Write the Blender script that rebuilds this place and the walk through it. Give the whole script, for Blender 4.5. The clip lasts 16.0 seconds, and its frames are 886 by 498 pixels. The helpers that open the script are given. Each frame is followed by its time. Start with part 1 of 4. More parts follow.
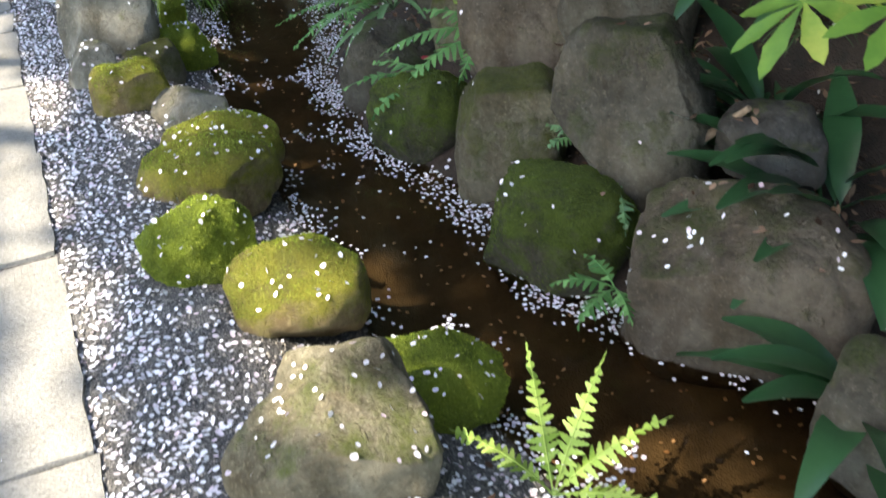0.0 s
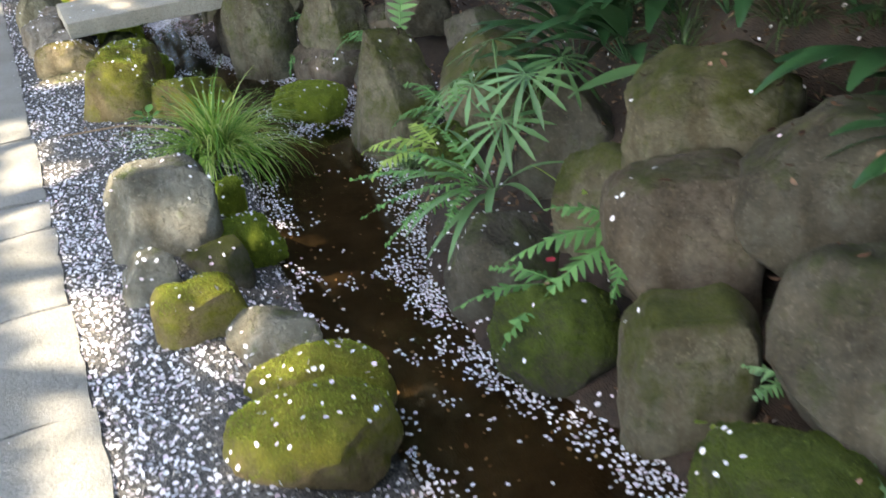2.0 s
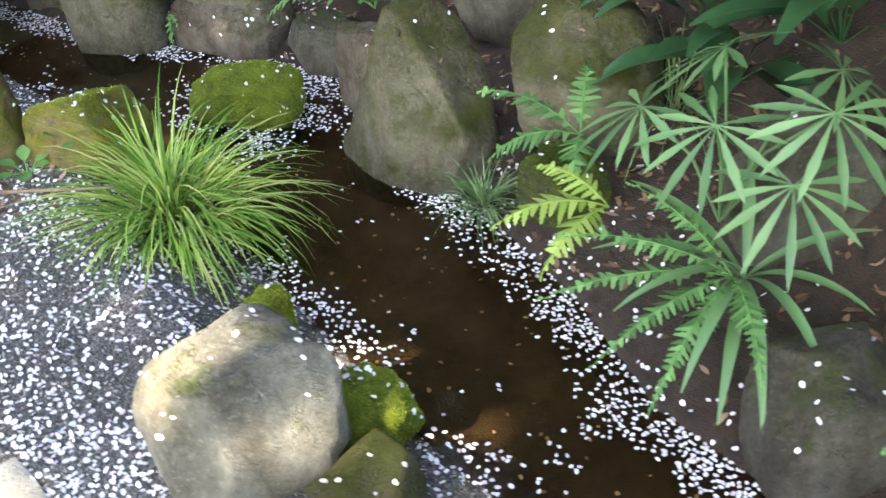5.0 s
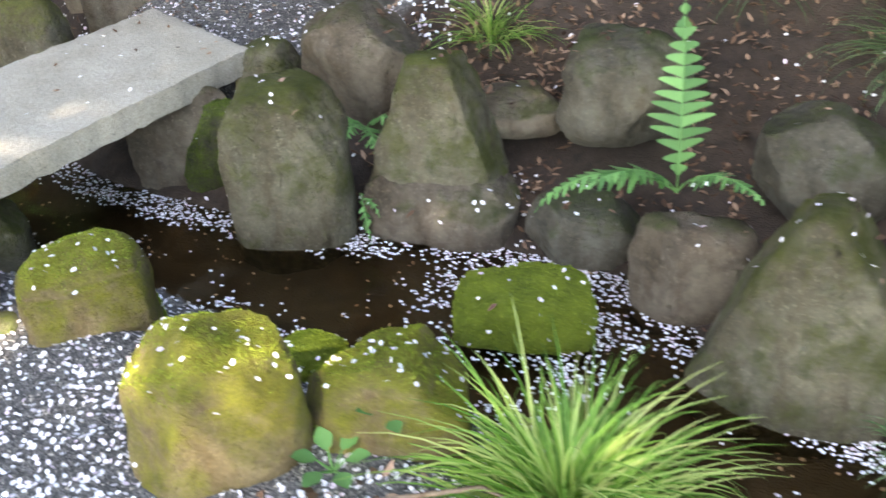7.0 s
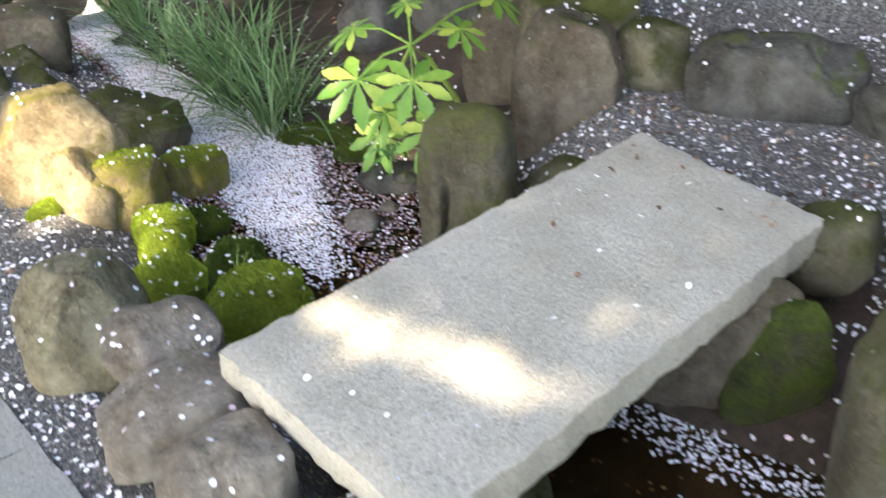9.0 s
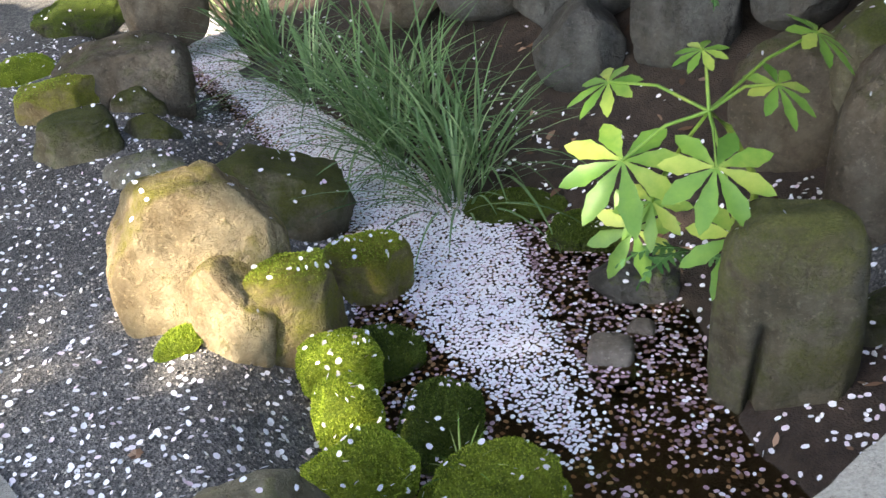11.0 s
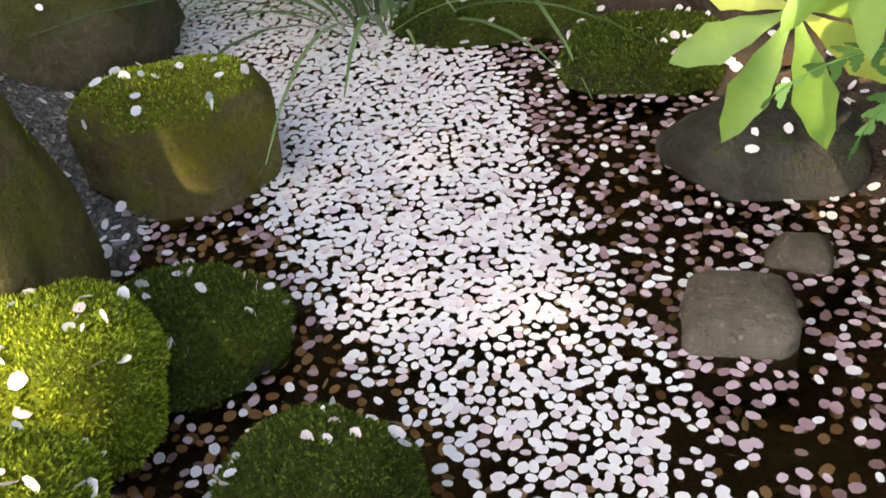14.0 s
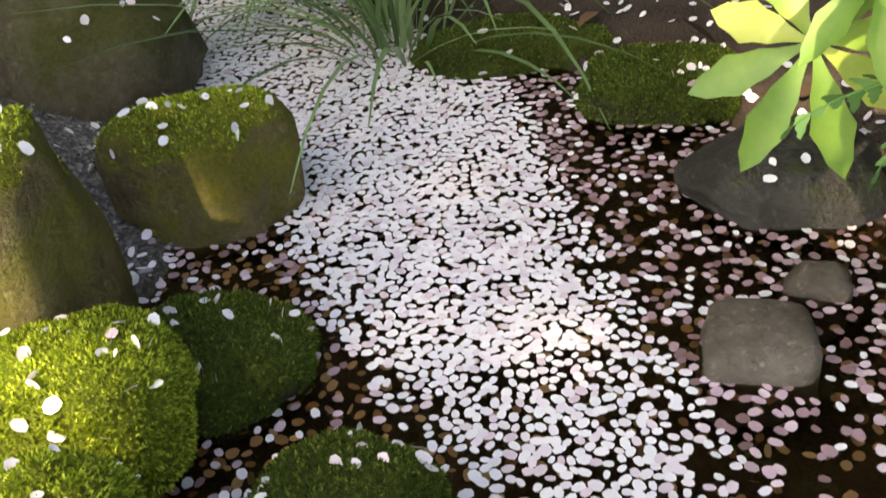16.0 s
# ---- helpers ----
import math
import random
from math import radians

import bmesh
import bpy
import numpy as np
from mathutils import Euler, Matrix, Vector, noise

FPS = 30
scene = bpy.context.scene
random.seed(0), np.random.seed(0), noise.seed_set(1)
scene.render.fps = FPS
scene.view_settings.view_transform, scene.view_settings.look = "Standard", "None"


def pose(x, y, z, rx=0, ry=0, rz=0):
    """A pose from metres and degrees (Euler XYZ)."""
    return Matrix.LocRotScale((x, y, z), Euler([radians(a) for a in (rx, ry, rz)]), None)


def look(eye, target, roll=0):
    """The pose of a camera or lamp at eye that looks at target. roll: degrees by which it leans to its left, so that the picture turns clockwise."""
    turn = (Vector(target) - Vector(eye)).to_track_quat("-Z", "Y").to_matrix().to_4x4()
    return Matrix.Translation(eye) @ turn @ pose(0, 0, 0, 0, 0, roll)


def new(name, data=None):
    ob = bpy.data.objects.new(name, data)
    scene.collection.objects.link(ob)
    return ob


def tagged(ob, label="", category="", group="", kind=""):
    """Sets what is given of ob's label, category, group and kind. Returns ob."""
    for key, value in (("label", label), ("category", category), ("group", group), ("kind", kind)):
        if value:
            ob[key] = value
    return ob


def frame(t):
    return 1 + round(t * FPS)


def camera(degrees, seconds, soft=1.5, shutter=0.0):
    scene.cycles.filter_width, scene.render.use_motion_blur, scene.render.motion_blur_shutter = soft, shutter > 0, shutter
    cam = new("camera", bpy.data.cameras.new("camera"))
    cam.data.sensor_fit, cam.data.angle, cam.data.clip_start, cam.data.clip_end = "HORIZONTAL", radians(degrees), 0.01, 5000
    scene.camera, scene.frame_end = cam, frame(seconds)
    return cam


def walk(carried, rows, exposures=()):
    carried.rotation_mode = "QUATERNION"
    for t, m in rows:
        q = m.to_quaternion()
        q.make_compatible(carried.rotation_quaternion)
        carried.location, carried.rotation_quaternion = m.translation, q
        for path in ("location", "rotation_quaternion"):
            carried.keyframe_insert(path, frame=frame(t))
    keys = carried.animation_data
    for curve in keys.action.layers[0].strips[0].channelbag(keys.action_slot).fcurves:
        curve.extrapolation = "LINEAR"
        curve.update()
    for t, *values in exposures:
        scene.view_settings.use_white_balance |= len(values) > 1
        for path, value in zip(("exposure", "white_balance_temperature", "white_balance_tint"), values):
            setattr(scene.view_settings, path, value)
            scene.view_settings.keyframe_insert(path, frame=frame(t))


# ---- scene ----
import itertools

cam = camera(49.0, 16.0, shutter=0.35)
PATH = [
    (0, (2.037, -2.233, 1.905), (1.899, -0.564, 0.812), -4.5),
    (0.5, (1.954, -2.048, 1.908), (1.816, -0.325, 0.9), -4.8),
    (1, (1.826, -1.89, 1.939), (1.697, -0.138, 0.982), -5.7),
    (1.5, (1.689, -1.676, 1.947), (1.563, 0.085, 1.008), -6.6),
    (2, (1.54, -1.359, 1.991), (1.405, 0.412, 1.072), -6.4),
    (2.5, (1.325, -1.018, 2.012), (1.184, 0.772, 1.131), -6.0),
    (3, (1.124, -0.68, 2.03), (1.001, 1.095, 1.115), -7.1),
    (3.2, (1.056, -0.515, 2.009), (0.947, 1.24, 1.056), -7.2),
    (5.3, (-0.086, 0.796, 2.132), (0.377, 2.291, 0.888), -4.1),
    (5.5, (-0.244, 0.906, 2.145), (0.248, 2.432, 0.95), -4.1),
    (6, (-0.474, 1.342, 2.121), (0.12, 2.877, 0.985), -4.8),
    (6.5, (-0.698, 1.796, 2.123), (-0.014, 3.309, 1.007), -4.0),
    (7, (-0.98, 2.226, 2.102), (-0.276, 3.725, 0.981), -2.4),
    (7.5, (-1.185, 2.707, 2.031), (-0.534, 4.228, 0.908), -2.4),
    (8, (-1.332, 3.186, 2.047), (-0.831, 4.753, 0.91), -1.4),
    (8.5, (-1.536, 3.634, 2.054), (-1.092, 5.227, 0.929), -2.4),
    (9, (-1.706, 4.07, 2.026), (-1.295, 5.701, 0.945), -2.8),
    (9.5, (-1.846, 4.518, 2.005), (-1.489, 6.187, 0.962), -3.1),
    (10, (-1.963, 4.911, 1.965), (-1.636, 6.591, 0.93), -3.4),
    (10.2, (-1.982, 5.043, 1.944), (-1.671, 6.707, 0.878), -3.7),
    (12.3, (-1.854, 5.498, 1.65), (-1.695, 7.148, 0.531), -8.9),
    (12.5, (-1.867, 5.541, 1.618), (-1.671, 7.179, 0.487), -8.0),
    (13, (-1.761, 5.999, 1.326), (-1.552, 7.604, 0.133), -7.9),
    (13.2, (-1.734, 6.16, 1.305), (-1.512, 7.75, 0.07), -7.6),
    (13.5, (-1.695, 6.42, 0.987), (-1.446, 8.002, -0.21), -7.1),
    (14, (-1.653, 6.678, 0.822), (-1.4, 8.214, -0.449), -6.9),
    (14.5, (-1.655, 6.668, 0.825), (-1.416, 8.178, -0.482), -7.1),
    (15, (-1.661, 6.665, 0.826), (-1.432, 8.157, -0.494), -7.4),
    (15.5, (-1.664, 6.665, 0.822), (-1.436, 8.174, -0.47), -7.4),
    (16, (-1.674, 6.668, 0.834), (-1.425, 8.235, -0.383), -7.0),
]
walk(cam, [(t, look(eye, target, roll)) for t, eye, target, roll in PATH],
     exposures=[(0, 2.3, 7200, 10), (2, 2.55, 7600, 10), (6, 3.3, 7750, 12), (8.5, 3.25, 7800, 12), (10, 2.75, 7300, 12), (12.5, 2.85, 7600, 12), (14, 3.0, 10000, 12), (16, 2.95, 10000, 12)])

# ---- world, sun ----
SUN_FROM = Vector((-0.72, -0.42, 0.9)).normalized()
world = bpy.data.worlds.new("sky")
scene.world = world
world.use_nodes = True
sky = world.node_tree.nodes.new("ShaderNodeTexSky")
sky.sky_type, sky.sun_disc = "NISHITA", False
sky.sun_elevation = math.asin(SUN_FROM.z)
sky.air_density = 1.0
sky.sun_rotation = math.atan2(SUN_FROM.x, SUN_FROM.y)
back = world.node_tree.nodes["Background"]
world.node_tree.links.new(sky.outputs[0], back.inputs[0])
back.inputs[1].default_value = 0.15
sun_data = bpy.data.lights.new("sun", "SUN")
sun_data.energy, sun_data.angle, sun_data.color = 3.6, radians(0.5), (1.0, 0.95, 0.86)
sun = new("sun", sun_data)
sun.matrix_world = look(SUN_FROM * 20, (0, 0, 0))

# ---- materials ----
def nodes_of(name):
    m = bpy.data.materials.new(name)
    m.use_nodes = True
    nt = m.node_tree
    return m, nt, nt.nodes["Principled BSDF"]


def add(nt, kind, **values):
    n = nt.nodes.new(kind)
    for key, value in values.items():
        n.inputs[key.replace("_", " ")].default_value = value
    return n


def coords(nt, scale=1.0, local=True):
    tc = nt.nodes.new("ShaderNodeTexCoord")
    mp = nt.nodes.new("ShaderNodeMapping")
    mp.inputs["Scale"].default_value = (scale, scale, scale) if not isinstance(scale, tuple) else scale
    nt.links.new(tc.outputs["Object" if local else "Generated"], mp.inputs[0])
    return mp.outputs[0]


def noise_of(nt, vec, scale, detail=6.0, rough=0.6):
    n = add(nt, "ShaderNodeTexNoise", Scale=scale, Detail=detail, Roughness=rough)
    nt.links.new(vec, n.inputs["Vector"])
    return n.outputs["Fac"]


def ramp(nt, fac, stops):
    r = nt.nodes.new("ShaderNodeValToRGB")
    while len(r.color_ramp.elements) < len(stops):
        r.color_ramp.elements.new(0.5)
    for e, (at, c) in zip(r.color_ramp.elements, stops):
        e.position, e.color = at, (*c, 1) if len(c) == 3 else c
    nt.links.new(fac, r.inputs[0])
    return r.outputs[0]


def mix(nt, fac, a, b, mode="MIX"):
    m = nt.nodes.new("ShaderNodeMix")
    m.data_type, m.blend_type = "RGBA", mode
    for sock, v in ((m.inputs[0], fac), (m.inputs[6], a), (m.inputs[7], b)):
        if isinstance(v, (int, float)):
            sock.default_value = v
        elif isinstance(v, tuple):
            sock.default_value = (*v, 1)
        else:
            nt.links.new(v, sock)
    return m.outputs[2]


def maths(nt, op, a, b, clamp=False):
    m = nt.nodes.new("ShaderNodeMath")
    m.operation, m.use_clamp = op, clamp
    for sock, v in zip(m.inputs, (a, b)):
        if isinstance(v, (int, float)):
            sock.default_value = v
        else:
            nt.links.new(v, sock)
    return m.outputs[0]


def bump(nt, bsdf, height, strength, dist=0.01):
    b = add(nt, "ShaderNodeBump", Strength=strength, Distance=dist)
    nt.links.new(height, b.inputs["Height"])
    nt.links.new(b.outputs[0], bsdf.inputs["Normal"])


def random_per(nt, island=False):
    if island:
        return nt.nodes.new("ShaderNodeNewGeometry").outputs["Random Per Island"]
    return nt.nodes.new("ShaderNodeObjectInfo").outputs["Random"]


def stone_material(name, dark, light, moss=0.0, moss_dark=(0.03, 0.06, 0.008), moss_light=(0.16, 0.2, 0.02), rough=0.85):
    """Weathered boulder: two scales of tone, lichen specks, and moss that keeps to the upper faces."""
    m, nt, bsdf = nodes_of(name)
    vec = coords(nt)
    big, fine = noise_of(nt, vec, 3.0, 8), noise_of(nt, vec, 26.0, 10, 0.75)
    tone = maths(nt, "ADD", maths(nt, "MULTIPLY", big, 0.65), maths(nt, "MULTIPLY", fine, 0.35))
    col = ramp(nt, tone, [(0.39, dark), (0.5, tuple((a + b) / 2 for a, b in zip(dark, light))), (0.61, light)])
    specks = noise_of(nt, vec, 75.0, 4, 0.7)
    col = mix(nt, ramp(nt, specks, [(0.56, (0, 0, 0)), (0.7, (0.6, 0.6, 0.6))]), col, tuple(min(1, c * 1.5) for c in light))
    stain = ramp(nt, noise_of(nt, coords(nt, (1.0, 1.0, 0.45)), 5.5, 7, 0.7), [(0.36, (0.62, 0.56, 0.47)), (0.56, (1, 1, 1))])
    col = mix(nt, 0.85, col, stain, "MULTIPLY")
    pits = ramp(nt, noise_of(nt, vec, 42.0, 5, 0.6), [(0.3, (0, 0, 0)), (0.42, (1, 1, 1))])
    height = maths(nt, "ADD", maths(nt, "ADD", maths(nt, "MULTIPLY", big, 0.8), maths(nt, "MULTIPLY", fine, 1.3)), maths(nt, "MULTIPLY", pits, 0.25))
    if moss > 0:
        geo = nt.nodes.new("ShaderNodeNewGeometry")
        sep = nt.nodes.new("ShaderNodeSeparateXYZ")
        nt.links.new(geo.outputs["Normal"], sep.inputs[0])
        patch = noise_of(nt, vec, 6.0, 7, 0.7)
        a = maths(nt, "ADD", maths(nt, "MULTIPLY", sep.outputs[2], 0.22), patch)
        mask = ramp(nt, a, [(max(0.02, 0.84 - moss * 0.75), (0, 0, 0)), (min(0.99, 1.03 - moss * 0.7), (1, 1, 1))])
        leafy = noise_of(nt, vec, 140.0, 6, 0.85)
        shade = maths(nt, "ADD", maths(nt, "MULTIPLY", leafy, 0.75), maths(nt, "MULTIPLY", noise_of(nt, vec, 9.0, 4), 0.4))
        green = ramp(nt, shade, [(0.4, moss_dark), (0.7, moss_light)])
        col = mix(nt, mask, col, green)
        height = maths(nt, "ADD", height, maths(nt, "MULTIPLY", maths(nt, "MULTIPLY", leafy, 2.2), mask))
    nt.links.new(col, bsdf.inputs["Base Color"])
    bsdf.inputs["Roughness"].default_value = rough
    bsdf.inputs["Specular IOR Level"].default_value = 0.25
    bump(nt, bsdf, height, 1.0, 0.022)
    return m


GREY = stone_material("grey_stone", (0.13, 0.125, 0.1), (0.31, 0.295, 0.24), 0.22)
GREYD = stone_material("dark_grey_stone", (0.055, 0.05, 0.038), (0.15, 0.138, 0.105), 0.34, (0.03, 0.045, 0.012), (0.09, 0.11, 0.03))
BROWN = stone_material("brown_stone", (0.075, 0.06, 0.043), (0.2, 0.165, 0.12), 0.28, (0.03, 0.045, 0.012), (0.1, 0.11, 0.03))
WARM = stone_material("warm_grey_stone", (0.15, 0.125, 0.1), (0.34, 0.3, 0.245), 0.12, (0.05, 0.06, 0.02), (0.16, 0.16, 0.05))
TAN = stone_material("tan_stone", (0.2, 0.15, 0.085), (0.46, 0.36, 0.21), 0.34, (0.09, 0.09, 0.012), (0.3, 0.26, 0.04))
TANMOSS = stone_material("ochre_mossy_stone", (0.16, 0.12, 0.06), (0.38, 0.29, 0.15), 0.53, (0.08, 0.085, 0.01), (0.38, 0.36, 0.05))
LICHEN = stone_material("lichened_tan_stone", (0.12, 0.105, 0.065), (0.38, 0.335, 0.225), 0.27, (0.05, 0.075, 0.012), (0.2, 0.24, 0.04))
OLIVE = stone_material("olive_stone", (0.09, 0.08, 0.052), (0.24, 0.215, 0.145), 0.46, (0.035, 0.05, 0.01), (0.13, 0.14, 0.03))
MOSS = stone_material("moss_covered_stone", (0.08, 0.08, 0.03), (0.2, 0.2, 0.06), 1.0, (0.06, 0.09, 0.008), (0.32, 0.4, 0.04))
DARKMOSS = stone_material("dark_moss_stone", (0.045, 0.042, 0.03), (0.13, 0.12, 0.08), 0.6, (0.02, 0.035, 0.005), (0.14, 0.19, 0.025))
DARK = stone_material("dark_stone", (0.04, 0.038, 0.035), (0.13, 0.125, 0.11), 0.2, rough=0.7)
SLAB = stone_material("lichened_slab_stone", (0.085, 0.075, 0.05), (0.22, 0.195, 0.135), 0.5, (0.06, 0.07, 0.02), (0.2, 0.2, 0.06))


def earth_material():
    """Dark gravelly grit with soil on the banks and brown silt under the water."""
    m, nt, bsdf = nodes_of("gravel_ground")
    vec = coords(nt)
    vor = add(nt, "ShaderNodeTexVoronoi", Scale=150.0)
    nt.links.new(vec, vor.inputs["Vector"])
    grit = ramp(nt, vor.outputs["Color"], [(0.1, (0.035, 0.034, 0.033)), (0.55, (0.1, 0.096, 0.09)), (0.95, (0.28, 0.26, 0.235))])
    soil = ramp(nt, noise_of(nt, vec, 14.0, 9, 0.75), [(0.3, (0.012, 0.008, 0.005)), (0.7, (0.065, 0.042, 0.027))])
    flag = nt.nodes.new("ShaderNodeAttribute")
    flag.attribute_name = "soil"
    col = mix(nt, flag.outputs["Fac"], grit, soil)
    silt = ramp(nt, noise_of(nt, vec, 5.0, 9, 0.75), [(0.3, (0.028, 0.02, 0.012)), (0.7, (0.1, 0.074, 0.046))])
    under = nt.nodes.new("ShaderNodeAttribute")
    under.attribute_name = "silt"
    col = mix(nt, under.outputs["Fac"], col, silt)
    patch = ramp(nt, noise_of(nt, vec, 1.6, 5), [(0.35, (0.62, 0.6, 0.58)), (0.65, (1, 1, 1))])
    col = mix(nt, 1.0, col, patch, "MULTIPLY")
    nt.links.new(col, bsdf.inputs["Base Color"])
    bsdf.inputs["Roughness"].default_value = 0.95
    bump(nt, bsdf, maths(nt, "ADD", vor.outputs["Distance"], noise_of(nt, vec, 60.0, 6)), 0.6, 0.006)
    return m


def plain_material(name, stops, scale=12.0, rough=0.8, height=0.3, spec=0.3, island=0.0, translucent=0.0, detail=6.0):
    m, nt, bsdf = nodes_of(name)
    fac = noise_of(nt, coords(nt), scale, detail, 0.65)
    if island:
        fac = maths(nt, "ADD", maths(nt, "MULTIPLY", fac, 1 - island), maths(nt, "MULTIPLY", random_per(nt, True), island))
    nt.links.new(ramp(nt, fac, stops), bsdf.inputs["Base Color"])
    bsdf.inputs["Roughness"].default_value = rough
    bsdf.inputs["Specular IOR Level"].default_value = spec
    if height:
        bump(nt, bsdf, noise_of(nt, coords(nt), scale * 5, 8, 0.7), height, 0.01)
    if translucent:
        tr = nt.nodes.new("ShaderNodeBsdfTranslucent")
        nt.links.new(ramp(nt, fac, stops), tr.inputs[0])
        ms = nt.nodes.new("ShaderNodeMixShader")
        ms.inputs[0].default_value = translucent
        nt.links.new(bsdf.outputs[0], ms.inputs[1])
        nt.links.new(tr.outputs[0], ms.inputs[2])
        nt.links.new(ms.outputs[0], nt.nodes["Material Output"].inputs[0])
    return m


def water_material():
    m, nt, bsdf = nodes_of("stream_water")
    nt.nodes.remove(bsdf)
    clear = nt.nodes.new("ShaderNodeBsdfTransparent")
    clear.inputs[0].default_value = (0.72, 0.62, 0.46, 1)
    gloss = add(nt, "ShaderNodeBsdfGlossy", Roughness=0.03)
    b = add(nt, "ShaderNodeBump", Strength=0.12, Distance=0.01)
    nt.links.new(noise_of(nt, coords(nt, (9, 5, 1)), 1.6, 3), b.inputs["Height"])
    nt.links.new(b.outputs[0], gloss.inputs["Normal"])
    fres = add(nt, "ShaderNodeFresnel", IOR=1.33)
    nt.links.new(b.outputs[0], fres.inputs["Normal"])
    ms = nt.nodes.new("ShaderNodeMixShader")
    nt.links.new(fres.outputs[0], ms.inputs[0])
    nt.links.new(clear.outputs[0], ms.inputs[1])
    nt.links.new(gloss.outputs[0], ms.inputs[2])
    nt.links.new(ms.outputs[0], nt.nodes["Material Output"].inputs[0])
    return m


def granite_material(name, dark, light):
    """Rough sawn granite: pale grains with dark pits and weather stains."""
    m, nt, bsdf = nodes_of(name)
    vec = coords(nt)
    col = ramp(nt, noise_of(nt, vec, 120.0, 4, 0.8), [(0.3, dark), (0.7, light)])
    col = mix(nt, 1.0, col, ramp(nt, noise_of(nt, vec, 2.2, 8, 0.7), [(0.3, (0.7, 0.69, 0.64)), (0.65, (1, 1, 1))]), "MULTIPLY")
    pits = noise_of(nt, coords(nt, (1.0, 1.3, 1.0)), 55.0, 6, 0.7)
    col = mix(nt, ramp(nt, pits, [(0.33, (0.75, 0.75, 0.75)), (0.43, (0, 0, 0))]), col, tuple(c * 0.45 for c in dark))
    nt.links.new(col, bsdf.inputs["Base Color"])
    bsdf.inputs["Roughness"].default_value = 0.9
    bump(nt, bsdf, maths(nt, "ADD", pits, maths(nt, "MULTIPLY", noise_of(nt, vec, 150.0, 4), 0.4)), 0.6, 0.012)
    return m


GROUND = earth_material()
WATER = water_material()
GRANITE = granite_material("bridge_granite", (0.27, 0.245, 0.2), (0.52, 0.475, 0.395))
FLAG = granite_material("flagstone_granite", (0.2, 0.19, 0.17), (0.36, 0.345, 0.31))
PETAL = plain_material("cherry_petals", [(0.05, (0.66, 0.47, 0.53)), (0.25, (0.78, 0.71, 0.75)), (0.6, (0.85, 0.84, 0.855))], 3.0, 0.55, 0, 0.3, 0.75, 0.15)
WET_PETAL = plain_material("waterlogged_petals", [(0.1, (0.16, 0.09, 0.085)), (0.45, (0.36, 0.23, 0.26)), (0.85, (0.58, 0.45, 0.5))], 3.0, 0.4, 0, 0.4, 0.8)
OLD_PETAL = plain_material("sodden_petals", [(0.1, (0.22, 0.12, 0.07)), (0.5, (0.46, 0.3, 0.2)), (0.9, (0.66, 0.5, 0.4))], 3.0, 0.5, 0, 0.3, 0.8)
LITTER = plain_material("dead_leaves", [(0.15, (0.045, 0.026, 0.016)), (0.55, (0.15, 0.085, 0.05)), (0.92, (0.38, 0.25, 0.17))], 6.0, 0.8, 0, 0.2, 0.8)
GRASS = plain_material("sedge_blades", [(0.1, (0.07, 0.17, 0.022)), (0.5, (0.2, 0.37, 0.06)), (0.88, (0.48, 0.54, 0.18))], 2.0, 0.5, 0, 0.3, 0.8, 0.3)
RUSH = plain_material("rush_blades", [(0.1, (0.06, 0.12, 0.04)), (0.6, (0.15, 0.26, 0.1)), (0.95, (0.32, 0.42, 0.2))], 2.0, 0.45, 0, 0.35, 0.8, 0.25)
FERN = plain_material("fern_green", [(0.2, (0.055, 0.15, 0.04)), (0.8, (0.17, 0.36, 0.11))], 4.0, 0.5, 0, 0.3, 0.6, 0.3)
FERN_LIME = plain_material("young_fern", [(0.2, (0.2, 0.32, 0.05)), (0.8, (0.42, 0.55, 0.14))], 4.0, 0.5, 0, 0.3, 0.6, 0.35)
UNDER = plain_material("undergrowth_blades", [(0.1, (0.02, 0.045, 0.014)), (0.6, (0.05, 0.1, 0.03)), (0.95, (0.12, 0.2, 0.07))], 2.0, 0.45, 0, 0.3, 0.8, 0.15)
PALM = plain_material("palm_green", [(0.2, (0.06, 0.14, 0.05)), (0.8, (0.16, 0.3, 0.12))], 4.0, 0.35, 0, 0.5, 0.6, 0.25)
BROAD = plain_material("broad_leaf_green", [(0.3, (0.015, 0.055, 0.02)), (0.7, (0.045, 0.12, 0.045))], 5.0, 0.3, 0.1, 0.5, 0.3, 0.15)
FATSIA = plain_material("fatsia_green", [(0.3, (0.1, 0.22, 0.035)), (0.5, (0.18, 0.32, 0.05)), (0.72, (0.4, 0.46, 0.09))], 9.0, 0.4, 0.1, 0.4, 0.35, 0.3)
STALK = plain_material("green_stalk", [(0.3, (0.14, 0.22, 0.03)), (0.7, (0.28, 0.36, 0.07))], 20.0, 0.5, 0.1)
BARK = plain_material("bark", [(0.3, (0.04, 0.028, 0.02)), (0.7, (0.12, 0.085, 0.06))], 12.0, 0.9, 0.6)
TWIG = plain_material("dry_twig", [(0.3, (0.12, 0.08, 0.05)), (0.7, (0.3, 0.22, 0.15))], 20.0, 0.9, 0.2)
RED = plain_material("red_camellia", [(0.3, (0.2, 0.012, 0.02)), (0.7, (0.36, 0.03, 0.05))], 40.0, 0.5, 0)
MOSS_TUFT = plain_material("moss_shoots", [(0.05, (0.05, 0.085, 0.008)), (0.5, (0.26, 0.36, 0.03)), (0.95, (0.6, 0.66, 0.1))], 3.0, 0.7, 0, 0.15, 0.75, 0.25)
